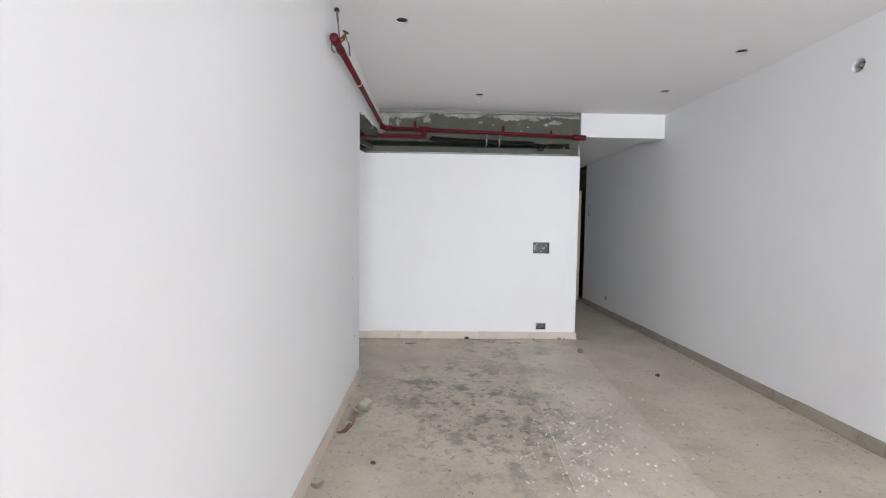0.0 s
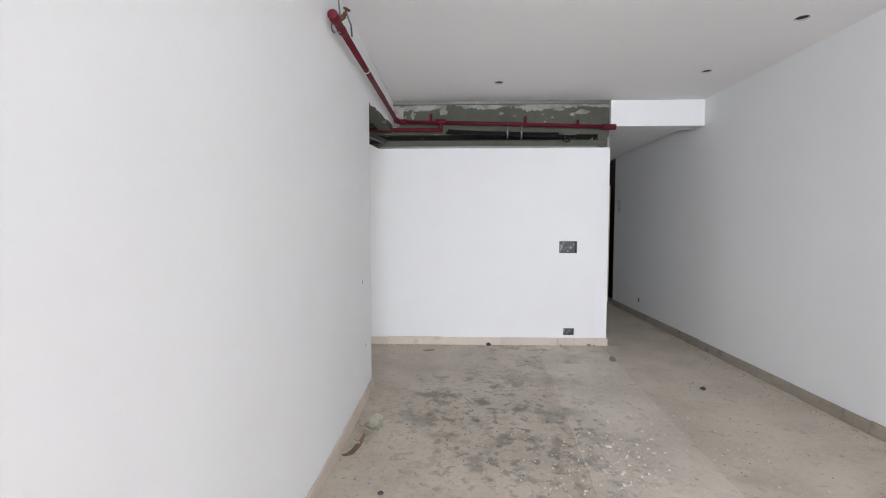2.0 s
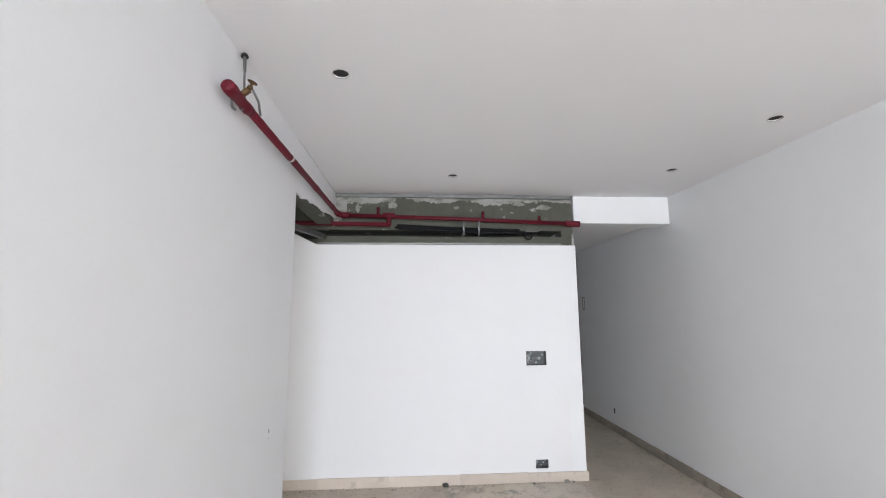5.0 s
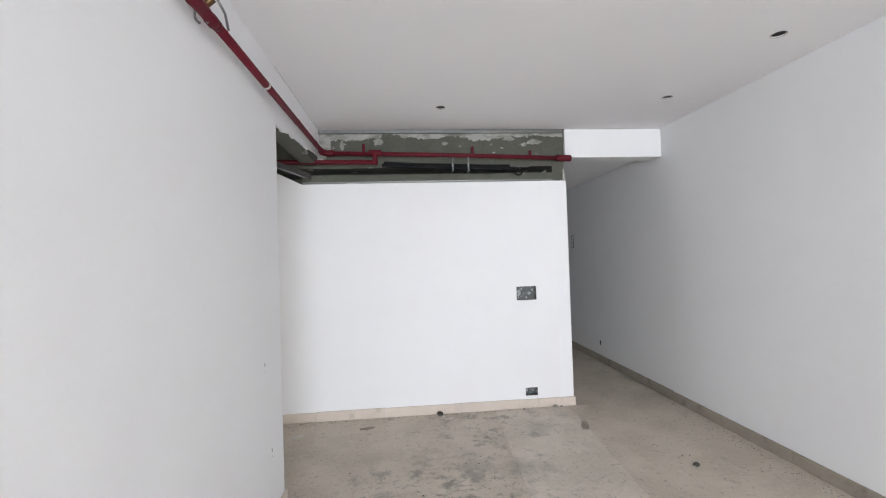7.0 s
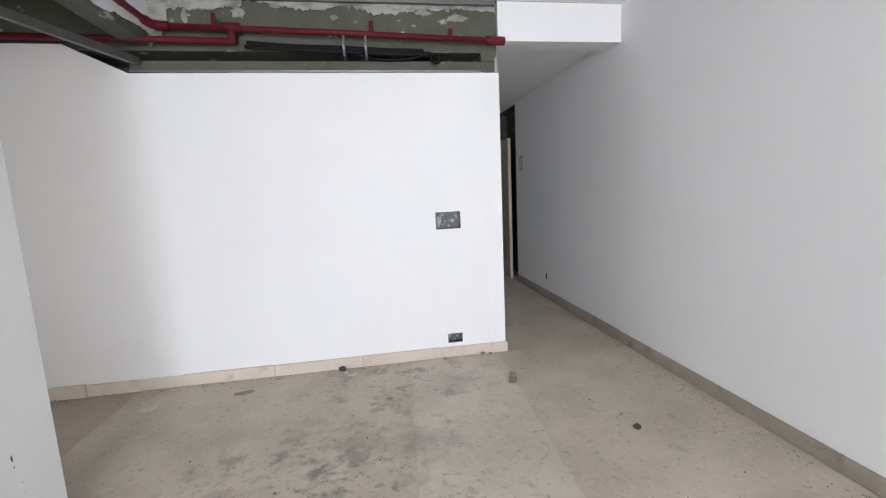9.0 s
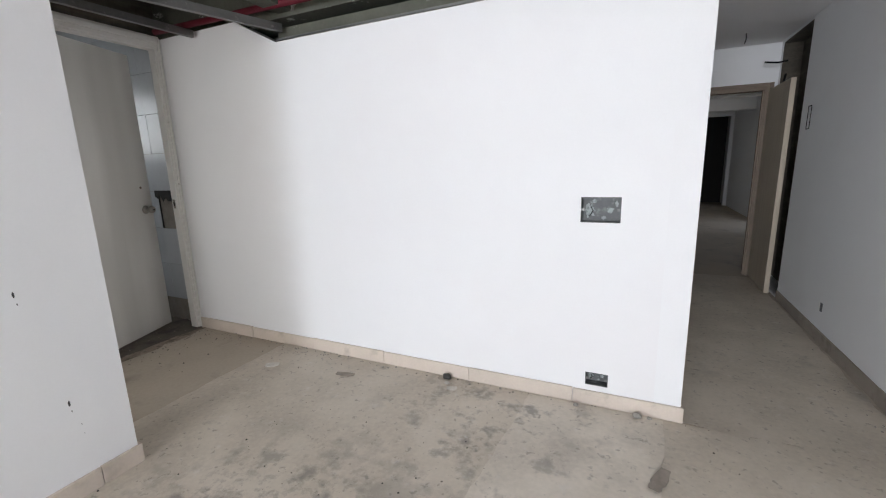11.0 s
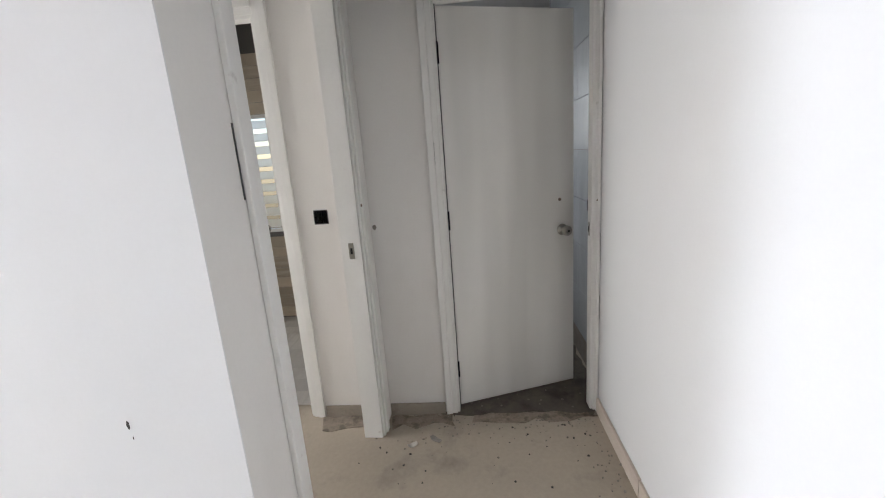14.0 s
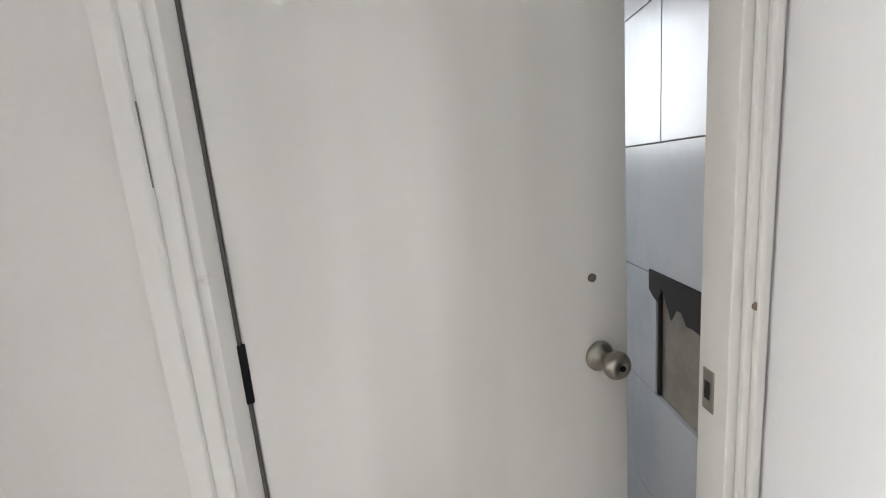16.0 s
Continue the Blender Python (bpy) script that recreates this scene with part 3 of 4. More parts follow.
# thin dark strips drawn for the shade in open splits
for z0, z1 in ((1.4, 1.75), (0.86, 1.02), (0.55, 0.68)):
    part("gap", box((T_OUT + 0.0222, -0.012, z0), (T_OUT + 0.0242, -0.001, z1)), GAP_SHADE, door_1, "split between casing and wall, a dark strip for its shade")
part("gouge", box((T_IN - 0.026, -0.0125, 1.42), (T_IN - 0.0225, -0.0108, 1.53), 0.0006), SMEAR, door_1, "rubbed mark on the casing")

door_2 = thing("door_2", WEST, "off-white flush bathroom door standing open", "door", kind="structure")
door_frame(door_2, A_IN, A_OUT, HEAD - 0.065, 0.066, 0.07, "painted timber casing")
leaf_2 = door_leaf(door_2, A_IN + 0.023, 0.06, 0.70, 0.02, HEAD - 0.09, 73.0, 0.64, 1.04, STEEL, "polished steel door knob", 0.575, 1.22, "off-white flush door leaf")

door_3 = thing("door_3", SOUTH, "bare painted bedroom door frame without its leaf", "door frame", kind="structure")
door_frame(door_3, C_IN, C_OUT, HEAD - 0.07, 0.07, 0.1, "painted timber casing", FRAME, False)
plate = bmesh.new()
for z0, z1 in ((0.0, 0.025), (0.055, 0.08)):
    add_box(plate, (0, 0, z0), (0.003, 0.026, z1), 0.001)
add_box(plate, (0, 0.0, 0.025), (0.003, 0.007, 0.055))
add_box(plate, (0, 0.019, 0.025), (0.003, 0.026, 0.055))
p = part("strike_plate", plate, STEEL, door_3, "steel strike plate")
p.matrix_local = Matrix.Translation((C_OUT - 0.0215, 0.035, 1.0))
# near-black patch behind the plate's opening, for the pocket's shade
part("latch_pocket", box((C_OUT - 0.0195, 0.042, 1.025), (C_OUT - 0.0185, 0.054, 1.055)), HOLE_SHADE, door_3, "near-black patch for the shade in the latch pocket")
part("screw", add_lathe(bmesh.new(), ((0.007, 0), (0.007, 0.004)), Matrix.Translation((C_OUT + 0.02, -0.012, 1.255)) @ pose(0, 0, 0, 90), 10), BROWN, door_3, "rusty screw")
# the split's shade, as a dark strip on the wall
part("gap", box((C_IN - 0.0752, -0.003, 1.39), (C_IN - 0.0712, -0.0005, 1.58)), GAP_SHADE, door_3, "split between casing and wall, a dark strip for its shade")

door_4 = thing("door_4", pose(0, YE, 0), "pale wooden entrance door standing open", "door", kind="structure")
door_frame(door_4, 2.3, 3.1, 1.93, 0.05, 0.12, "brown timber casing", BROWN)
leaf_4 = finish("leaf", box((0, 0, 0.02), (0.72, 0.04, 1.91), 0.003), WOOD, door_4, "pale wooden leaf")
leaf_4.matrix_local = pose(3.112, -0.024, 0, 0, 0, 269)

# ---- sprinkler pipes, cables and steel at the beam ----
pipe = thing("sprinkler_pipe", pose(0, 0, 0), "dark red painted sprinkler pipe along the wall and the bare beam", "pipe")
PZ = 2.338


def run_z(x):
    return 2.343 - 0.0355 * x


arc = [(0.05 + 0.05 * (1 - math.cos(a)), -0.115 + 0.05 * math.sin(a), PZ - 0.01) for a in (0, 0.4, 0.8, 1.2, 1.57)]
part("wall_run", add_tube(bmesh.new(), [(0.05, -2.3, 2.298), (0.05, -1.2, 2.314), (0.05, -0.115, PZ - 0.01)] + arc[1:], 0.019), RED, pipe, smooth=True)
part("beam_run", add_tube(bmesh.new(), [(0.09, -0.065, PZ - 0.01), (1.1, -0.062, run_z(1.1)), (2.2, -0.06, run_z(2.2))], 0.019), RED, pipe, smooth=True)
part("end_cap", add_tube(bmesh.new(), [(x, -0.06, run_z(x)) for x in (2.13, 2.135, 2.22, 2.245, 2.262)], 0.029, 14), RED, pipe, "red end fitting", True)
part("elbow", add_tube(bmesh.new(), [(0.05, -0.16, PZ - 0.012), (0.05, -0.11, PZ - 0.01), (0.065, -0.08, PZ - 0.01), (0.1, -0.065, PZ - 0.01), (0.14, -0.065, PZ - 0.01)], 0.027, 14), RED, pipe, "red elbow fitting", True)
part("tee", add_tube(bmesh.new(), [(0.44, -0.064, run_z(0.44)), (0.55, -0.064, run_z(0.55))], 0.028, 14), RED, pipe, "red tee fitting", True)
part("drop", add_tube(bmesh.new(), [(0.494, -0.063, run_z(0.494)), (0.494, -0.063, 2.23)], 0.022, 14), RED, pipe, "red short drop", True)
part("low_run", add_tube(bmesh.new(), [(0.51, -0.062, 2.245), (-0.4, -0.07, 2.254), (-1.2, -0.08, 2.26)], 0.02, 12), RED, pipe, "red branch into the passage", True)
for x, z in ((0.396, 2.405), (1.357, 2.375), (1.885, 2.335)):
    part("stub", add_tube(bmesh.new(), [(x, -0.062, run_z(x)), (x, -0.06, z)], 0.013), RED, pipe, "short red stub", True)
for y in (-2.12, -1.55, -0.95, -0.4):
    part("collar", add_tube(bmesh.new(), [(0.05, y, 2.298 + 0.0145 * (y + 2.3)), (0.05, y + 0.018, 2.2983 + 0.0145 * (y + 2.3))], 0.0215, 14), PALE if y == -1.55 else RED, pipe, "band on the pipe", True)
part("valve_body", add_lathe(bmesh.new(), ((0.018, -0.05), (0.025, -0.045), (0.027, -0.01), (0.025, 0.01), (0.022, 0.04), (0.021, 0.1), (0.024, 0.11), (0.024, 0.14), (0.019, 0.15)), Matrix.Translation((0.05, -2.27, 2.297)) @ pose(0, 0, 0, -90), 18), RED, pipe, "thick red pipe end", True)
hanger = thing("pipe_hanger", pose(0.06, -2.17, 2.3), "steel clamp with sprinkler head hung by a threaded rod", "hanger")
part("rod", add_tube(bmesh.new(), [(-0.01, 0, 0.03), (-0.038, 0.045, ZC - 2.305)], 0.0045, 8), ZINC, hanger, "threaded rod")
part("sleeve", add_tube(bmesh.new(), [(-0.028, 0.03, 0.16), (-0.038, 0.045, ZC - 2.305)], 0.007, 8), ZINC, hanger, "steel sleeve")
part("clamp", add_tube(bmesh.new(), [(-0.03 + 0.028 * math.cos(a), 0.0, 0.005 + 0.034 * math.sin(a)) for a in [k * math.pi / 8 for k in range(-3, 12)]], 0.005, 8), ZINC, hanger, "ring clamp", True)
part("nipple", add_tube(bmesh.new(), [(-0.02, -0.02, 0.02), (0.02, -0.03, 0.045)], 0.013, 12), BRASS, hanger, "brass nipple", True)
part("sprinkler_head", add_lathe(bmesh.new(), ((0.004, 0), (0.011, 0.004), (0.011, 0.014), (0.006, 0.018), (0.006, 0.03), (0.02, 0.032), (0.02, 0.034)), Matrix.Translation((0.02, -0.03, 0.045)) @ pose(0, 0, 0, 0, 20, 0), 14), BRASS, hanger, "brass sprinkler head", True)
part("frame_arm", add_tube(bmesh.new(), [(0.03, -0.02, 0.05), (0.04, 0.02, 0.02), (0.035, 0.06, -0.02)], 0.005, 8), ZINC, hanger, "bent steel arm", True)
part("ceiling_cup", add_lathe(bmesh.new(), ((0.006, 0), (0.015, 0.0), (0.016, 0.004), (0.01, 0.016)), Matrix.Translation((-0.038, 0.045, ZC - 2.32)), 16), HOLE_SHADE, hanger, "dark hole collar")

for k, (z, y, x0, x1, r) in enumerate(((2.243, -0.03, 0.57, 1.70, 0.016), (2.218, -0.05, 0.58, 1.74, 0.014), (2.23, -0.015, 0.55, 1.68, 0.013))):
    cable = thing("insulated_cable", pose(0, 0, 0), "black insulated pipe lying along the bare beam", "cable", "cables on the beam")
    pts = [(x0 + (x1 - x0) * f, y + 0.006 * math.sin(9 * f + k), z - 0.012 * math.sin(math.pi * f) - 0.03 * f - 0.02 * max(0, f - 0.55)) for f in [i / 24 for i in range(25)]]
    part("sheath", add_tube(bmesh.new(), pts, r, 10), CABLE, cable, smooth=True)
    if k == 1:
        cx, cz = 1.778, 2.15
        part("loop", add_tube(bmesh.new(), [(cx + 0.035 * math.cos(a), y, cz + 0.03 * math.sin(a)) for a in [i * 0.42 + 1.3 for i in range(14)]], 0.008, 8), CABLE, cable, "coiled cable tail", True)
    if k == 0:
        part("tail", add_tube(bmesh.new(), [(1.69, y, 2.2), (1.8, y - 0.01, 2.195), (1.86, y - 0.02, 2.19), (1.9, y - 0.02, 2.215)], 0.004, 8), ZINC, cable, "bare wire tail", True)
    if k == 2:
        part("sag", add_tube(bmesh.new(), [(1.2 + 0.055 * i, y, 2.19 - 0.04 * math.sin(i / 10 * math.pi)) for i in range(11)], 0.006, 8), CABLE, cable, "slack cable", True)
for x in (1.174, 1.315):
    strap = thing("pipe_strap", pose(x, 0, 0), "thin steel strap holding the black pipes", "strap", "straps on the beam")
    part("band", box((-0.008, -0.082, 2.16), (0.008, -0.079, 2.28), 0.001), BOXMETAL, strap)
    part("foot", box((-0.008, -0.079, 2.155), (0.008, 0.029, 2.16), 0.001), BOXMETAL, strap)


def channel(name, m, length, label, wide=0.025, high=0.03):
    """An open steel channel along x."""
    ob = thing(name, m, label, "channel")
    part("web", box((0, 0, 0), (length, wide, 0.002)), ZINC, ob)
    part("flange", box((0, 0, 0.002), (length, 0.002, high)), ZINC, ob)
    part("flange", box((0, wide - 0.002, 0.002), (length, wide, high)), ZINC, ob)
    return ob


channel("ceiling_angle", pose(-0.06, -0.012, ZC - 0.034), X2 + 0.04, "bent galvanised steel angle along the ceiling edge")
channel("ceiling_channel", pose(-0.15, 0.004, ZT + 0.008), X2 + 0.02, "galvanised steel channel along the wall top", 0.022, 0.012)
channel("ceiling_channel", pose(-0.4, Y1 + 0.06, ZT + 0.045, 0, 0, 74), 1.2, "steel ceiling channel across the passage", 0.03, 0.045)
channel("ceiling_channel", pose(-0.9, Y1 + 0.1, ZT + 0.12, 0, 0, 88), 1.1, "steel ceiling channel across the passage", 0.03, 0.045)
for y in (-0.35, -0.75):
    tagged(finish("slab_beam", box((XT + 0.02, y, 2.62), (-0.16, y + 0.14, 2.94)), SLAB_AND_SHADE), "dark rib under the bare slab", "beam", kind="structure")

# ---- switch boxes and holes ----


def pebble(seed, size, flat=0.6):
    bm = bmesh.new()
    bmesh.ops.create_icosphere(bm, subdivisions=2, radius=1)
    for v in bm.verts:
        v.co *= 1 + 0.28 * noise.noise(v.co * 1.3 + Vector((seed * 3.1, 0, 0)))
        v.co = Vector((v.co.x * size, v.co.y * size * 0.8, v.co.z * size * flat))
    low = min(v.co.z for v in bm.verts)
    for v in bm.verts:
        v.co.z -= low
    return bm


def smear(x, y, z, w, h, thick, seed):
    """A thin splash with a ragged outline on an upright face; y is its front."""
    bm, r = bmesh.new(), random.Random(seed)
    ring = []
    for i in range(22):
        a = 2 * math.pi * i / 22
        q = 0.55 + 0.55 * r.random()
        ring.append((w * q * math.cos(a), h * q * math.sin(a)))
    front = [bm.verts.new((x + u, y + thick * 0.4 * r.random(), z + v)) for u, v in ring]
    back = [bm.verts.new((x + u * 1.05, y + thick, z + v * 1.05)) for u, v in ring]
    bm.faces.new(front)
    for i in range(22):
        bm.faces.new((front[i], back[i], back[(i + 1) % 22], front[(i + 1) % 22]))
    return bm


def switch_box(name, m, u0, u1, v0, v1, label, deep=0.055, smeared=True):
    """An empty metal box set into a wall; y runs into the wall."""
    ob = thing(name, m, label, "switch box")
    part("back", box((u0 + 0.002, deep - 0.002, v0 + 0.002), (u1 - 0.002, deep, v1 - 0.002)), BOXMETAL, ob)
    for a, b, c, d in ((u0, u0 + 0.003, v0, v1), (u1 - 0.003, u1, v0, v1), (u0 + 0.003, u1 - 0.003, v0, v0 + 0.003), (u0 + 0.003, u1 - 0.003, v1 - 0.003, v1)):
        part("side", box((a, 0.002, c), (b, deep, d)), BOXMETAL, ob)
    for u in (u0 + 0.003, u1 - 0.017):
        part("lug", box((u, 0.004, (v0 + v1) / 2 - 0.006), (u + 0.014, 0.006, (v0 + v1) / 2 + 0.006)), ZINC, ob, "fixing lug")
    high, wide = v1 - v0, u1 - u0
    for k, (fu, fv, su, sv) in enumerate(((0.2, 0.42, 0.15, 0.34), (0.3, 0.8, 0.1, 0.1), (0.73, 0.45, 0.10, 0.13), (0.56, 0.16, 0.08, 0.08), (0.88, 0.7, 0.05, 0.14)) if smeared else ()):
        part("mortar_smear", smear(u0 + fu * wide, deep - 0.0035, v0 + fv * high, su * wide, sv * high, 0.0025, k + 70), SKIM, ob, "thin smear of mortar in the box")
    part("wire", add_tube(bmesh.new(), [(u0 + 0.2 * wide, deep - 0.004, v0 + 0.2 * high), (u0 + 0.3 * wide, deep * 0.5, v0 + 0.45 * high), (u0 + 0.24 * wide, deep * 0.6, v0 + 0.6 * high)], 0.0025, 6), CABLE, ob, "loose wire end", True)
    return ob


switch_box("switch_box", FACE_S, *SWITCH, "empty grey metal switch box in the white wall")
switch_box("socket_box", FACE_S, *SOCKET, "empty metal socket box above the skirting")
box_a = switch_box("switch_box", WEST @ Matrix.Translation((0, -0.004, 0)), -1.483, -1.407, 1.149, 1.225, "empty black metal switch box between the door frames", 0.006, False)
sock_r = thing("wall_socket", RIGHT @ Matrix.Translation((-1.42, 0, 0.24)), "small empty socket box low on the corridor wall", "socket box")
part("box", box((-0.025, -0.002, -0.03), (0.025, 0.004, 0.03), 0.001), BOXMETAL, sock_r)
part("rim", box((-0.028, -0.004, -0.033), (-0.008, -0.0025, 0.033), 0.001), LAMPWHITE, sock_r, "white half cover")
for m, r, label in ((Matrix.Translation((W + 0.06, -2.127, 2.29)) @ pose(0, 0, 0, 0, 90), 0.046, "dark pipe hole near the ceiling"),):
    hole = thing("wall_hole", m, label, "hole")
    # near-black plug paints the shade deep in the pipe hole
    part("plug", add_lathe(bmesh.new(), ((r, 0.0), (r, 0.01)), Matrix(), 24), HOLE_SHADE, hole)
    part("sleeve", add_tube(bmesh.new(), [(0.0, 0.0, -0.05), (0.0, 0.0, 0)], 0.014, 12), MORTAR, hole, "mortar crumb in the hole", True)
for x, y in DOWNLIGHTS:
    ring = thing("downlight_hole", pose(x, y, ZC - 0.001), "empty round downlight hole with a thin rim", "downlight", "downlight holes")
    part("rim", add_tube(bmesh.new(), [(0.037 * math.cos(a), 0.037 * math.sin(a), 0.0) for a in [k * math.pi / 14 for k in range(29)]], 0.0016, 6), RAGGED, ring, "rough cut rim", True)
    # disc just above the ceiling face, black in place of the hole's shade
    part("void", add_lathe(bmesh.new(), ((0.0352, 0.007), (0.0352, 0.05)), Matrix(), 24), HOLE_SHADE, ring, "near-black disc for the shade inside the hole")
plate_r = thing("intercom_plate", RIGHT @ Matrix.Translation((-2.18, 0, 1.56)), "dark outline of a removed wall plate", "wall plate")
for lo, hi in (((-0.035, -0.004, -0.09), (-0.03, -0.001, 0.09)), ((0.03, -0.004, -0.09), (0.035, -0.001, 0.09)), ((-0.03, -0.004, -0.09), (0.03, -0.001, -0.084)), ((-0.03, -0.004, 0.084), (0.03, -0.001, 0.09))):
    part("edge", box(lo, hi), CABLE, plate_r)
wires = thing("loose_wires", pose(W - 0.02, 2.95, 2.02), "loose black wires by the entrance door", "wires")
part("wire", add_tube(bmesh.new(), [(0.03, 0.06, 0.12), (-0.05, 0, 0.1), (-0.16, -0.02, 0.11)], 0.008, 8), CABLE, wires, smooth=True)
part("wire", add_tube(bmesh.new(), [(0.03, 0.06, 0.0), (0.0, 0.0, -0.12), (0.02, -0.01, -0.3)], 0.01, 8), CABLE, wires, smooth=True)
# a sprinkler rose; it gives no light
lamp = thing("sprinkler_rose", pose(3.1, 4.3, 2.45), "small sprinkler rose on the common corridor ceiling", "sprinkler")
part("rose", add_lathe(bmesh.new(), ((0.05, -0.01), (0.05, 0), ), Matrix(), 16), ZINC, lamp)
part("head", add_lathe(bmesh.new(), ((0.02, -0.05), (0.015, -0.01)), Matrix(), 12), ZINC, lamp)

# ---- tiles of the toilet and the bathroom ----
tiles = thing("toilet_tiles", pose(0, 0.06, 0), "large glossy grey wall tiles with dark joints", "tiles", kind="structure")
rnd = random.Random(4)
NICHE = (-1.70, -1.40, 0.815, 1.122)
for row in range(-4, 4):
    z0 = 1.434 + 0.31 * row
    off = 0.0 if row % 2 == 0 else 0.3
    for col in range(-2, 3):
        a = -1.687 + off - 0.6 + 0.6 * col
        a, b = max(a, -2.88), min(a + 0.6, XT - 0.105)
        if b - a < 0.02:
            continue
        spans = [(a, b)]
        if row in (-1, -2) and z0 + 0.31 > NICHE[2] and z0 < NICHE[3]:
            spans = [(a, min(b, NICHE[0])), (max(a, NICHE[1]), b)]
        for s, e in spans:
            if e - s > 0.02:
                t_ = part("tile", box((s + 0.0015, -0.006 - rnd.uniform(0, 0.001), max(0, z0) + 0.0015), (e - 0.0015, 0.005, z0 + 0.31 - 0.0015), 0.001), TILE, tiles)
niche = thing("tile_niche", pose(0, 0.06, 0), "broken out recess in the tiles showing bare mortar", "recess", kind="structure")
# shade at the niche's edge and in its top void, laid on as near-black sheets
part("edge", box((NICHE[0] - 0.001, -0.002, NICHE[2]), (NICHE[0] + 0.008, 0.0055, NICHE[3])), HOLE_SHADE, niche, "near-black strip for the shade at the broken edge")
bm = ragged_strip(NICHE[0] - 0.03, NICHE[1], NICHE[3] + 0.012, lambda x: NICHE[3] - 0.04 - 0.035 * max(0, min(1, (x - NICHE[0]) * 6)) + 0.03 * noise.noise((x * 20, 0, 1)), 0.02, 9, 0.02, 0.004)
part("void", bm, HOLE_SHADE, niche, "near-black sheet for the shaded void along the top").location = (0, -0.0105, 0)

tagged(finish("floor", ragged_sheet(-2.88, XT + 0.02, -0.95, 0.05, 0.006, 0.015, 31), TOILET_FLOOR), "dark damp mortar floor of the toilet", "floor", kind="structure")
planks = thing("bathroom_floor", pose(0, 0, 0.004), "pale wood-look plank tiles", "floor", kind="structure")
for k in range(10):
    x0 = XT - 0.105 - 0.155 * (k + 1)
    for y0, y1 in ((-2.98, -2.2), (-2.2, -1.35), (-1.35, -1.22)):
        s = 0.25 * (k % 3)
        part("plank", box((x0 + 0.001, max(-2.98, y0 + s) + 0.001, 0), (x0 + 0.154, min(-1.205, y1 + s) - 0.001, 0.006), 0.0008), PLANK, planks)
strips = thing("bathroom_tiles", pose(-2.9, 0, 0), "striped beige wall tiles", "tiles", kind="structure")
for k in range(24):
    z0 = 0.02 + 0.1 * k
    for y0, y1 in ((-2.99, -2.915), (-2.915, -2.405), (-2.405, -1.21)):
        if y0 == -2.915 and 0.8 < z0 + 0.05 < 1.95:
            continue
        part("tile", box((0.001, y0 + 0.0015, z0), (0.008 + 0.002 * ((k * 7) % 3), y1 - 0.0015, z0 + 0.097), 0.001), STRIPE, strips)
window_1 = thing("window_1", pose(-2.94, -2.66, 0), "louvred bathroom window with bright glass blades", "window", kind="structure")
for lo, hi in (((-0.02, -0.25, 0.86), (0.03, -0.22, 1.92)), ((-0.02, 0.22, 0.86), (0.03, 0.25, 1.92)), ((-0.02, -0.22, 0.86), (0.03, 0.22, 0.89)), ((-0.02, -0.22, 1.89), (0.03, 0.22, 1.92))):
    part("frame", box(lo, hi, 0.003), FRAME, window_1)
for k in range(9):
    blade = part("blade", box((-0.045, -0.215, -0.003), (0.045, 0.215, 0.003), 0.001), GLASS, window_1, "frosted glass blade")
    blade.matrix_local = pose(0, 0, 0.94 + 0.112 * k, 0, 50, 0)
    blade.visible_shadow = False

# ---- rubble and litter on the floors ----


def stone(x, y, size, mat, label, seed, z=0.004, flat=0.6, name="stone", turn=0):
    return tagged(finish(name, pebble(seed, size, flat), mat, m=pose(x, y, z, 0, 0, turn)), label, "stone")


stone(0.997, -0.045, 0.028, DARKSTONE, "dark lump of mortar against the skirting", 1)
stone(2.045, -0.05, 0.022, STONE, "grey lump of mortar by the skirting", 2, 0.008)
stone(2.10, -0.045, 0.013, STONE, "small grey lump by the skirting", 3, 0.008)
stone(2.555, -1.185, 0.022, DARKSTONE, "small dark lump on the screed", 4)
stone(0.30, -2.5, 0.014, DARKSTONE, "small dark pebble on the screed", 5)
stone(1.75, -0.06, 0.014, STONE, "small pale lump by the skirting", 6, 0.008)
stone(1.521, -2.052, 0.02, PALE, "white plaster chip on the screed", 7, 0.008, 0.4)
stone(1.02, -0.1, 0.018, PALE, "pale mortar crumb by the skirting", 8, 0.004, 0.4)


def flat_scrap(name, x, y, long, wide, mat, label, seed, turn=0, z=0.004, curl=0.01, thick=0.004):
    """A thin, uneven, slightly curled piece."""
    bm, r = bmesh.new(), random.Random(seed)
    n = 9
    rows = []
    for k in range(n):
        f = k / (n - 1)
        half = wide / 2 * (0.45 + 0.55 * math.sin(math.pi * (0.12 + 0.76 * f))) * r.uniform(0.8, 1.1)
        px, pz = long * (f - 0.5), curl * (2 * f - 1) ** 2 + r.uniform(0, 0.002)
        rows.append([bm.verts.new(q) for q in ((px, -half, pz), (px, half, pz + r.uniform(0, curl * 0.4)), (px, half * 0.96, pz + thick + curl * 0.2), (px, -half * 0.96, pz + thick))])
    for a, b in zip(rows, rows[1:]):
        for k in range(4):
            bm.faces.new((a[k], b[k], b[(k + 1) % 4], a[(k + 1) % 4]))
    bm.faces.new(rows[0][::-1])
    bm.faces.new(rows[-1])
    return tagged(finish(name, bm, mat, m=pose(x, y, z, 0, 0, turn)), label, "scrap")


flat_scrap("dry_leaf", 0.125, -1.87, 0.17, 0.11, DRYLEAF, "curled grey-green dry leaf by the wall", 1, 60, curl=0.05)
flat_scrap("bark_strip", 0.085, -2.12, 0.24, 0.03, BARK, "thin brown curled strip by the skirting", 2, 75, curl=0.03)
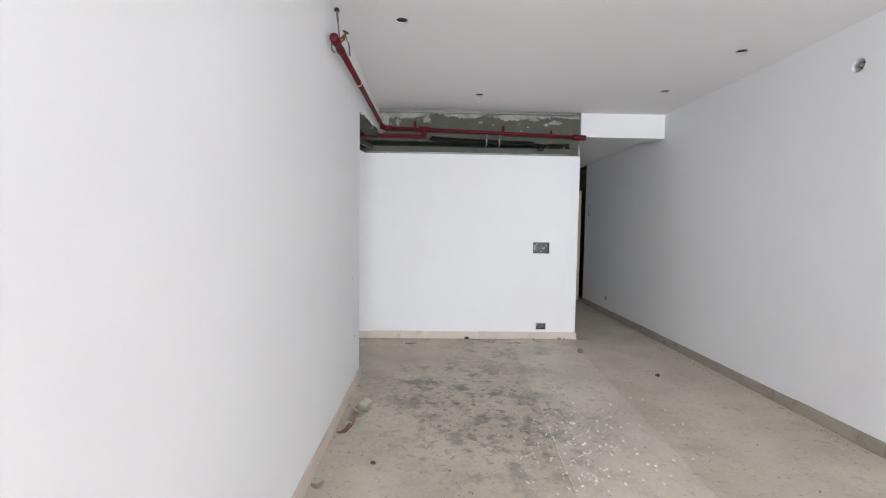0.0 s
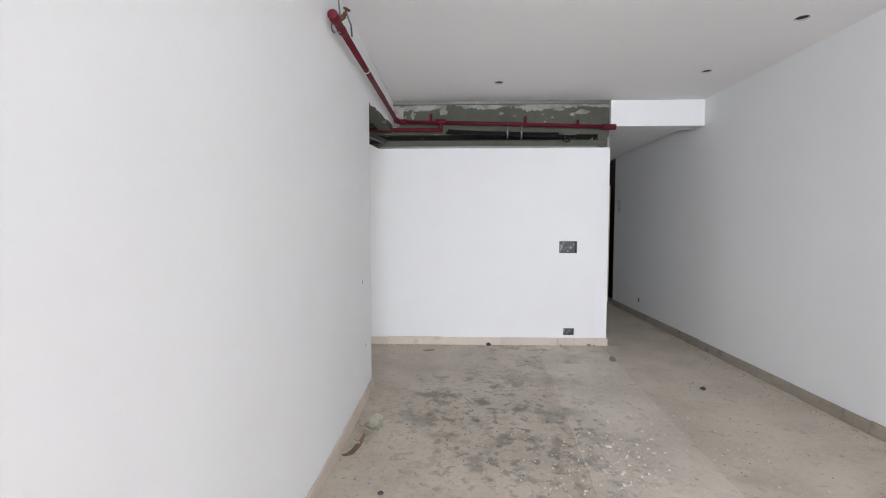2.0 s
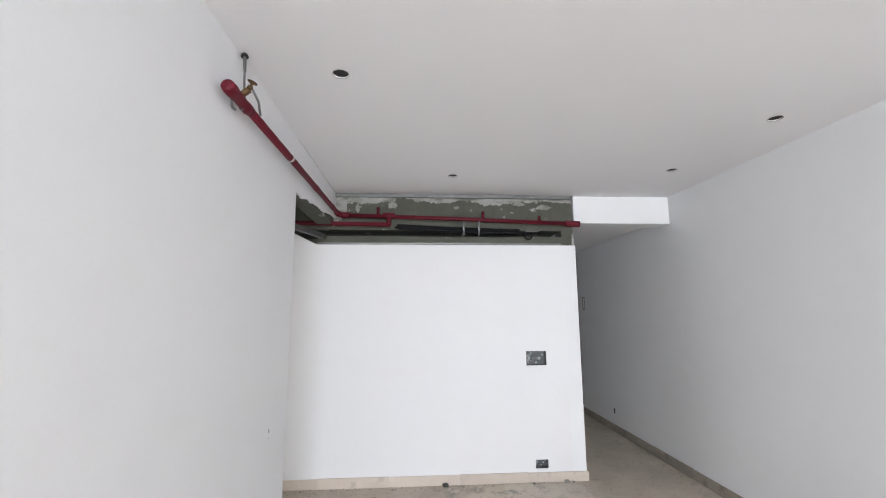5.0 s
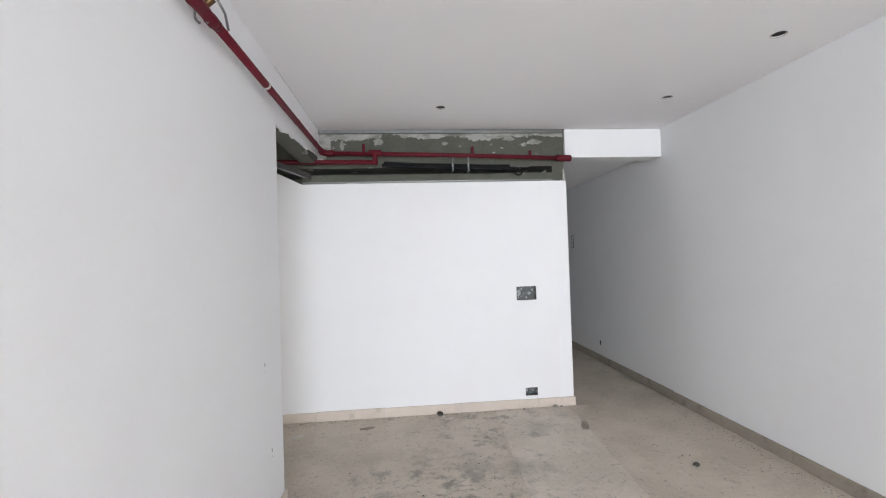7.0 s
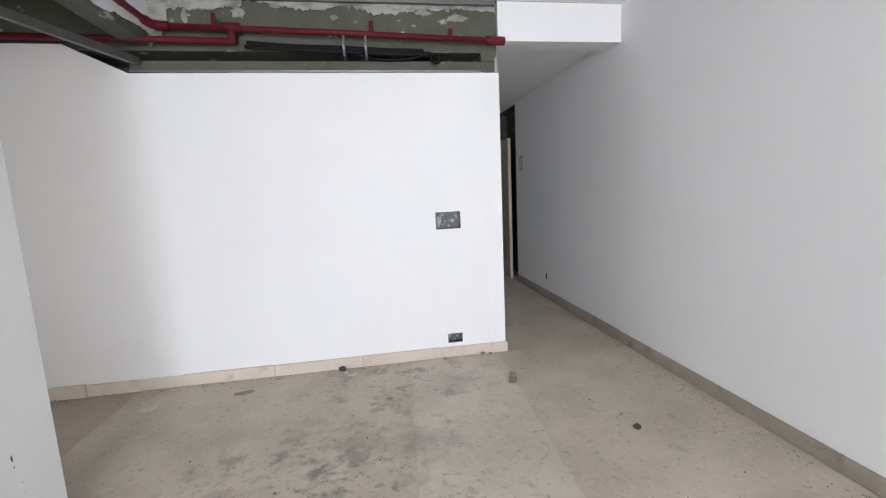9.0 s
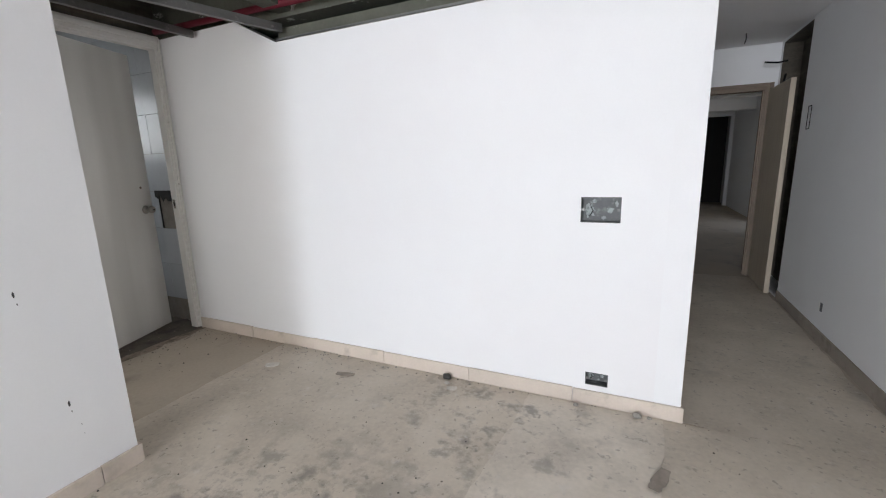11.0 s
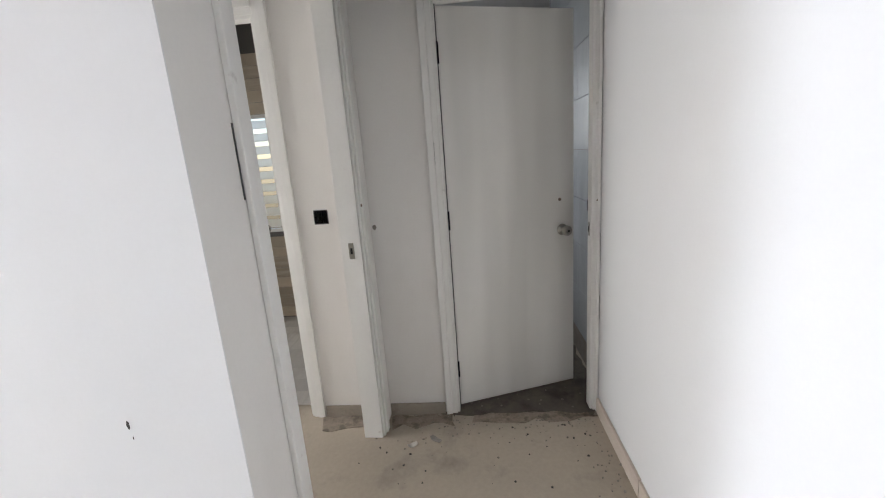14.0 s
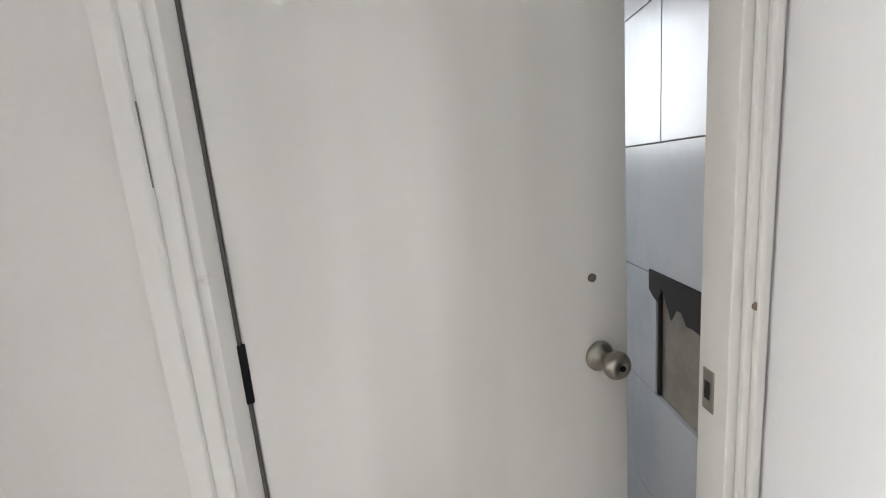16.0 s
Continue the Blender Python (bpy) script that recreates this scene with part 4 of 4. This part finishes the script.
flat_scrap("bark_strip", 0.13, -2.04, 0.14, 0.03, DRYLEAF, "pale dry strip beside the leaf", 3, 30, curl=0.03)
flat_scrap("dry_leaf", 0.06, -2.7, 0.06, 0.035, CARD, "brown crumpled scrap by the skirting", 4, 20, curl=0.02)
flat_scrap("flat_scrap", 2.13, -0.475, 0.15, 0.06, CARD, "flat brown scrap trodden into the screed", 5, 70, 0.008, 0.003)
flat_scrap("flat_scrap", 1.07, -0.14, 0.06, 0.035, PALE, "small white scrap on the screed", 6, 20, 0.004, 0.004)
flat_scrap("flat_scrap", 0.38, -0.235, 0.12, 0.05, CARD, "flat grey-brown scrap near the wall", 7, 10, 0.004, 0.003)
flat_scrap("flat_scrap", -0.16, -0.31, 0.09, 0.06, PALE, "pale broken tile piece in the passage", 8, 30, 0.004, 0.002)
flat_scrap("flat_scrap", -1.06, -0.9, 0.07, 0.03, STONE, "grey chip in front of the door frame", 9, 50, 0.0, 0.006)
flat_scrap("flat_scrap", -1.02, -1.02, 0.05, 0.03, PALE, "pale chip in front of the door frame", 10, 120, 0.0, 0.006)


def scatter(name, count, area, sizes, mat, label, seed, z=0.004):
    """Crumbs too small to count, in one mesh."""
    r, vs, fs = random.Random(seed), [], []
    for _ in range(count):
        x, y = area(r)
        s, a = r.uniform(*sizes), r.uniform(0, 6.28)
        base = len(vs)
        for k in range(5):
            q = s * r.uniform(0.6, 1.1)
            vs.append((x + q * math.cos(a + k * 1.257), y + q * math.sin(a + k * 1.257), z))
        for k in range(5):
            q = s * r.uniform(0.3, 0.7)
            vs.append((x + q * math.cos(a + k * 1.257), y + q * math.sin(a + k * 1.257), z + s * r.uniform(0.5, 0.9)))
        fs.append(tuple(base + 5 + k for k in range(5)))
        fs += [(base + k, base + (k + 1) % 5, base + 5 + (k + 1) % 5, base + 5 + k) for k in range(5)]
    me = bpy.data.meshes.new(name)
    me.from_pydata(vs, [], fs)
    me.materials.append(mat)
    return tagged(new(name, me), label, "rubble", kind="stuff")


def around(cx, cy, sx, sy):
    return lambda r: (min(3.1, max(0.03, r.gauss(cx, sx))), min(-0.03, max(-6, r.gauss(cy, sy))))


scatter("plaster_crumbs", 240, around(1.4, -2.4, 0.25, 0.4), (0.003, 0.008), PALE, "white plaster crumbs scattered over the screed", 21, 0.008)
scatter("plaster_crumbs", 110, around(1.85, -2.1, 0.35, 0.45), (0.003, 0.008), PALE, "white plaster crumbs scattered over the screed", 22)
scatter("grit", 220, around(1.3, -1.6, 0.8, 0.9), (0.002, 0.006), DARKSTONE, "dark grit scattered over the screed", 23)
scatter("wall_foot_rubble", 190, lambda r: (3.125 - abs(r.gauss(0.02, 0.05)), r.gauss(-1.0, 0.9)), (0.002, 0.007), STONE, "grey rubble along the foot of the wall", 24)
scatter("plaster_crumbs", 40, around(1.6, -2.2, 0.35, 0.4), (0.005, 0.011), PALE, "white plaster crumbs scattered over the screed", 28, 0.008)
scatter("wall_foot_rubble", 60, lambda r: (r.uniform(-1.1, 2.2), -0.02 - abs(r.gauss(0, 0.04))), (0.003, 0.010), STONE, "grey rubble along the skirting", 25)
scatter("wall_foot_rubble", 170, lambda r: (XT + 0.02 + abs(r.gauss(0, 0.13)), r.uniform(-1.3, -0.05)), (0.0015, 0.008), MORTAR, "dark rubble in front of the door frames", 26, 0.0)
scatter("wall_foot_rubble", 45, lambda r: (XT + 0.03 + abs(r.gauss(0, 0.25)), r.uniform(-1.3, -0.1)), (0.003, 0.008), DARKSTONE, "dark flakes in front of the door frames", 36, 0.0)
scatter("wall_foot_rubble", 60, lambda r: (r.uniform(-1.1, 0.3), -0.02 - abs(r.gauss(0, 0.07))), (0.002, 0.007), MORTAR, "dark rubble along the passage skirting", 37, 0.004)
for k, (x0, x1, y0, y1) in enumerate(((XT + 0.003, XT + 0.12, -1.16, -0.80), (XT + 0.003, XT + 0.09, -0.72, -0.03), (XT + 0.003, XT + 0.13, -1.56, -1.31))):
    tagged(finish("loose_dirt", ragged_sheet(x0, x1, y0, y1, 0.003 + 0.001 * k, 0.03, 40 + k), DIRT), "brown mortar dirt in front of the door frames", "dirt", kind="stuff")
scatter("toilet_debris", 90, lambda r: (r.uniform(-2.2, XT - 0.02), r.uniform(-0.8, 0.0)), (0.003, 0.012), MORTAR, "dark rubble on the toilet floor", 27, 0.0)
for y, z, s in ((-1.512, 0.876, 0.012), (-1.507, 0.84, 0.006), (-1.43, 0.405, 0.013), (-1.426, 0.37, 0.006), (-1.405, 0.30, 0.005), (-1.402, 0.26, 0.004)):
    chip = tagged(finish("wall_chip", pebble(int(z * 99), s, 0.25), DARKSTONE, m=pose(-0.001, y, z, 0, 90, 12) @ Matrix.Diagonal((1.0, 0.4, 0.5, 1))), "small dark chip in the white plaster", "chip")
tagged(finish("wall_chip", pebble(77, 0.014, 0.2), MORTAR, m=pose(XT - 0.001, -1.165, 1.115, 0, 90, 0)), "small brown chip in the plaster", "chip")

# smears of old plaster on the bare beam
for k, (x, z, w, h) in enumerate(((0.52, 2.45, 0.05, 0.035), (0.75, 2.5, 0.035, 0.02), (1.12, 2.43, 0.03, 0.02), (1.5, 2.5, 0.09, 0.02), (1.72, 2.47, 0.06, 0.02), (0.2, 2.42, 0.02, 0.05), (1.95, 2.44, 0.08, 0.025), (1.3, 2.52, 0.03, 0.04))):
    bm, r = bmesh.new(), random.Random(50 + k)
    ring = []
    for i in range(18):
        a = 2 * math.pi * i / 18
        q = 0.65 + 0.45 * r.random()
        ring.append((w * q * math.cos(a), h * q * math.sin(a)))
    front = [bm.verts.new((x + u, 0.027 + 0.004 * r.random(), z + v)) for u, v in ring]
    back = [bm.verts.new((x + u * 1.05, 0.036, z + v * 1.05)) for u, v in ring]
    bm.faces.new(front)
    for i in range(18):
        bm.faces.new((front[i], back[i], back[(i + 1) % 18], front[(i + 1) % 18]))
    tagged(finish("plaster_smear", bm, SMEAR), "pale smear of old plaster on the beam", "plaster", "plaster smears")
for x in (0.33, 0.9, 1.47, 2.02):
    tagged(finish("board_mark", box((x, 0.031, 2.26), (x + 0.004, 0.036, 2.5)), SLAB_AND_SHADE), "dark shuttering board line on the beam", "seam", "board lines")
hook = thing("ceiling_wire", pose(2.78, 2.64, 2.345), "short wire hanging from the corridor ceiling", "wire")
part("strand", add_tube(bmesh.new(), [(0, 0, 0), (0.004, 0, -0.05), (-0.004, 0.01, -0.09)], 0.004, 6), CABLE, hook, smooth=True)
part("cup", add_lathe(bmesh.new(), ((0.02, -0.004), (0.022, 0.0)), Matrix(), 12), LAMPWHITE, hook, "white ceiling cup")
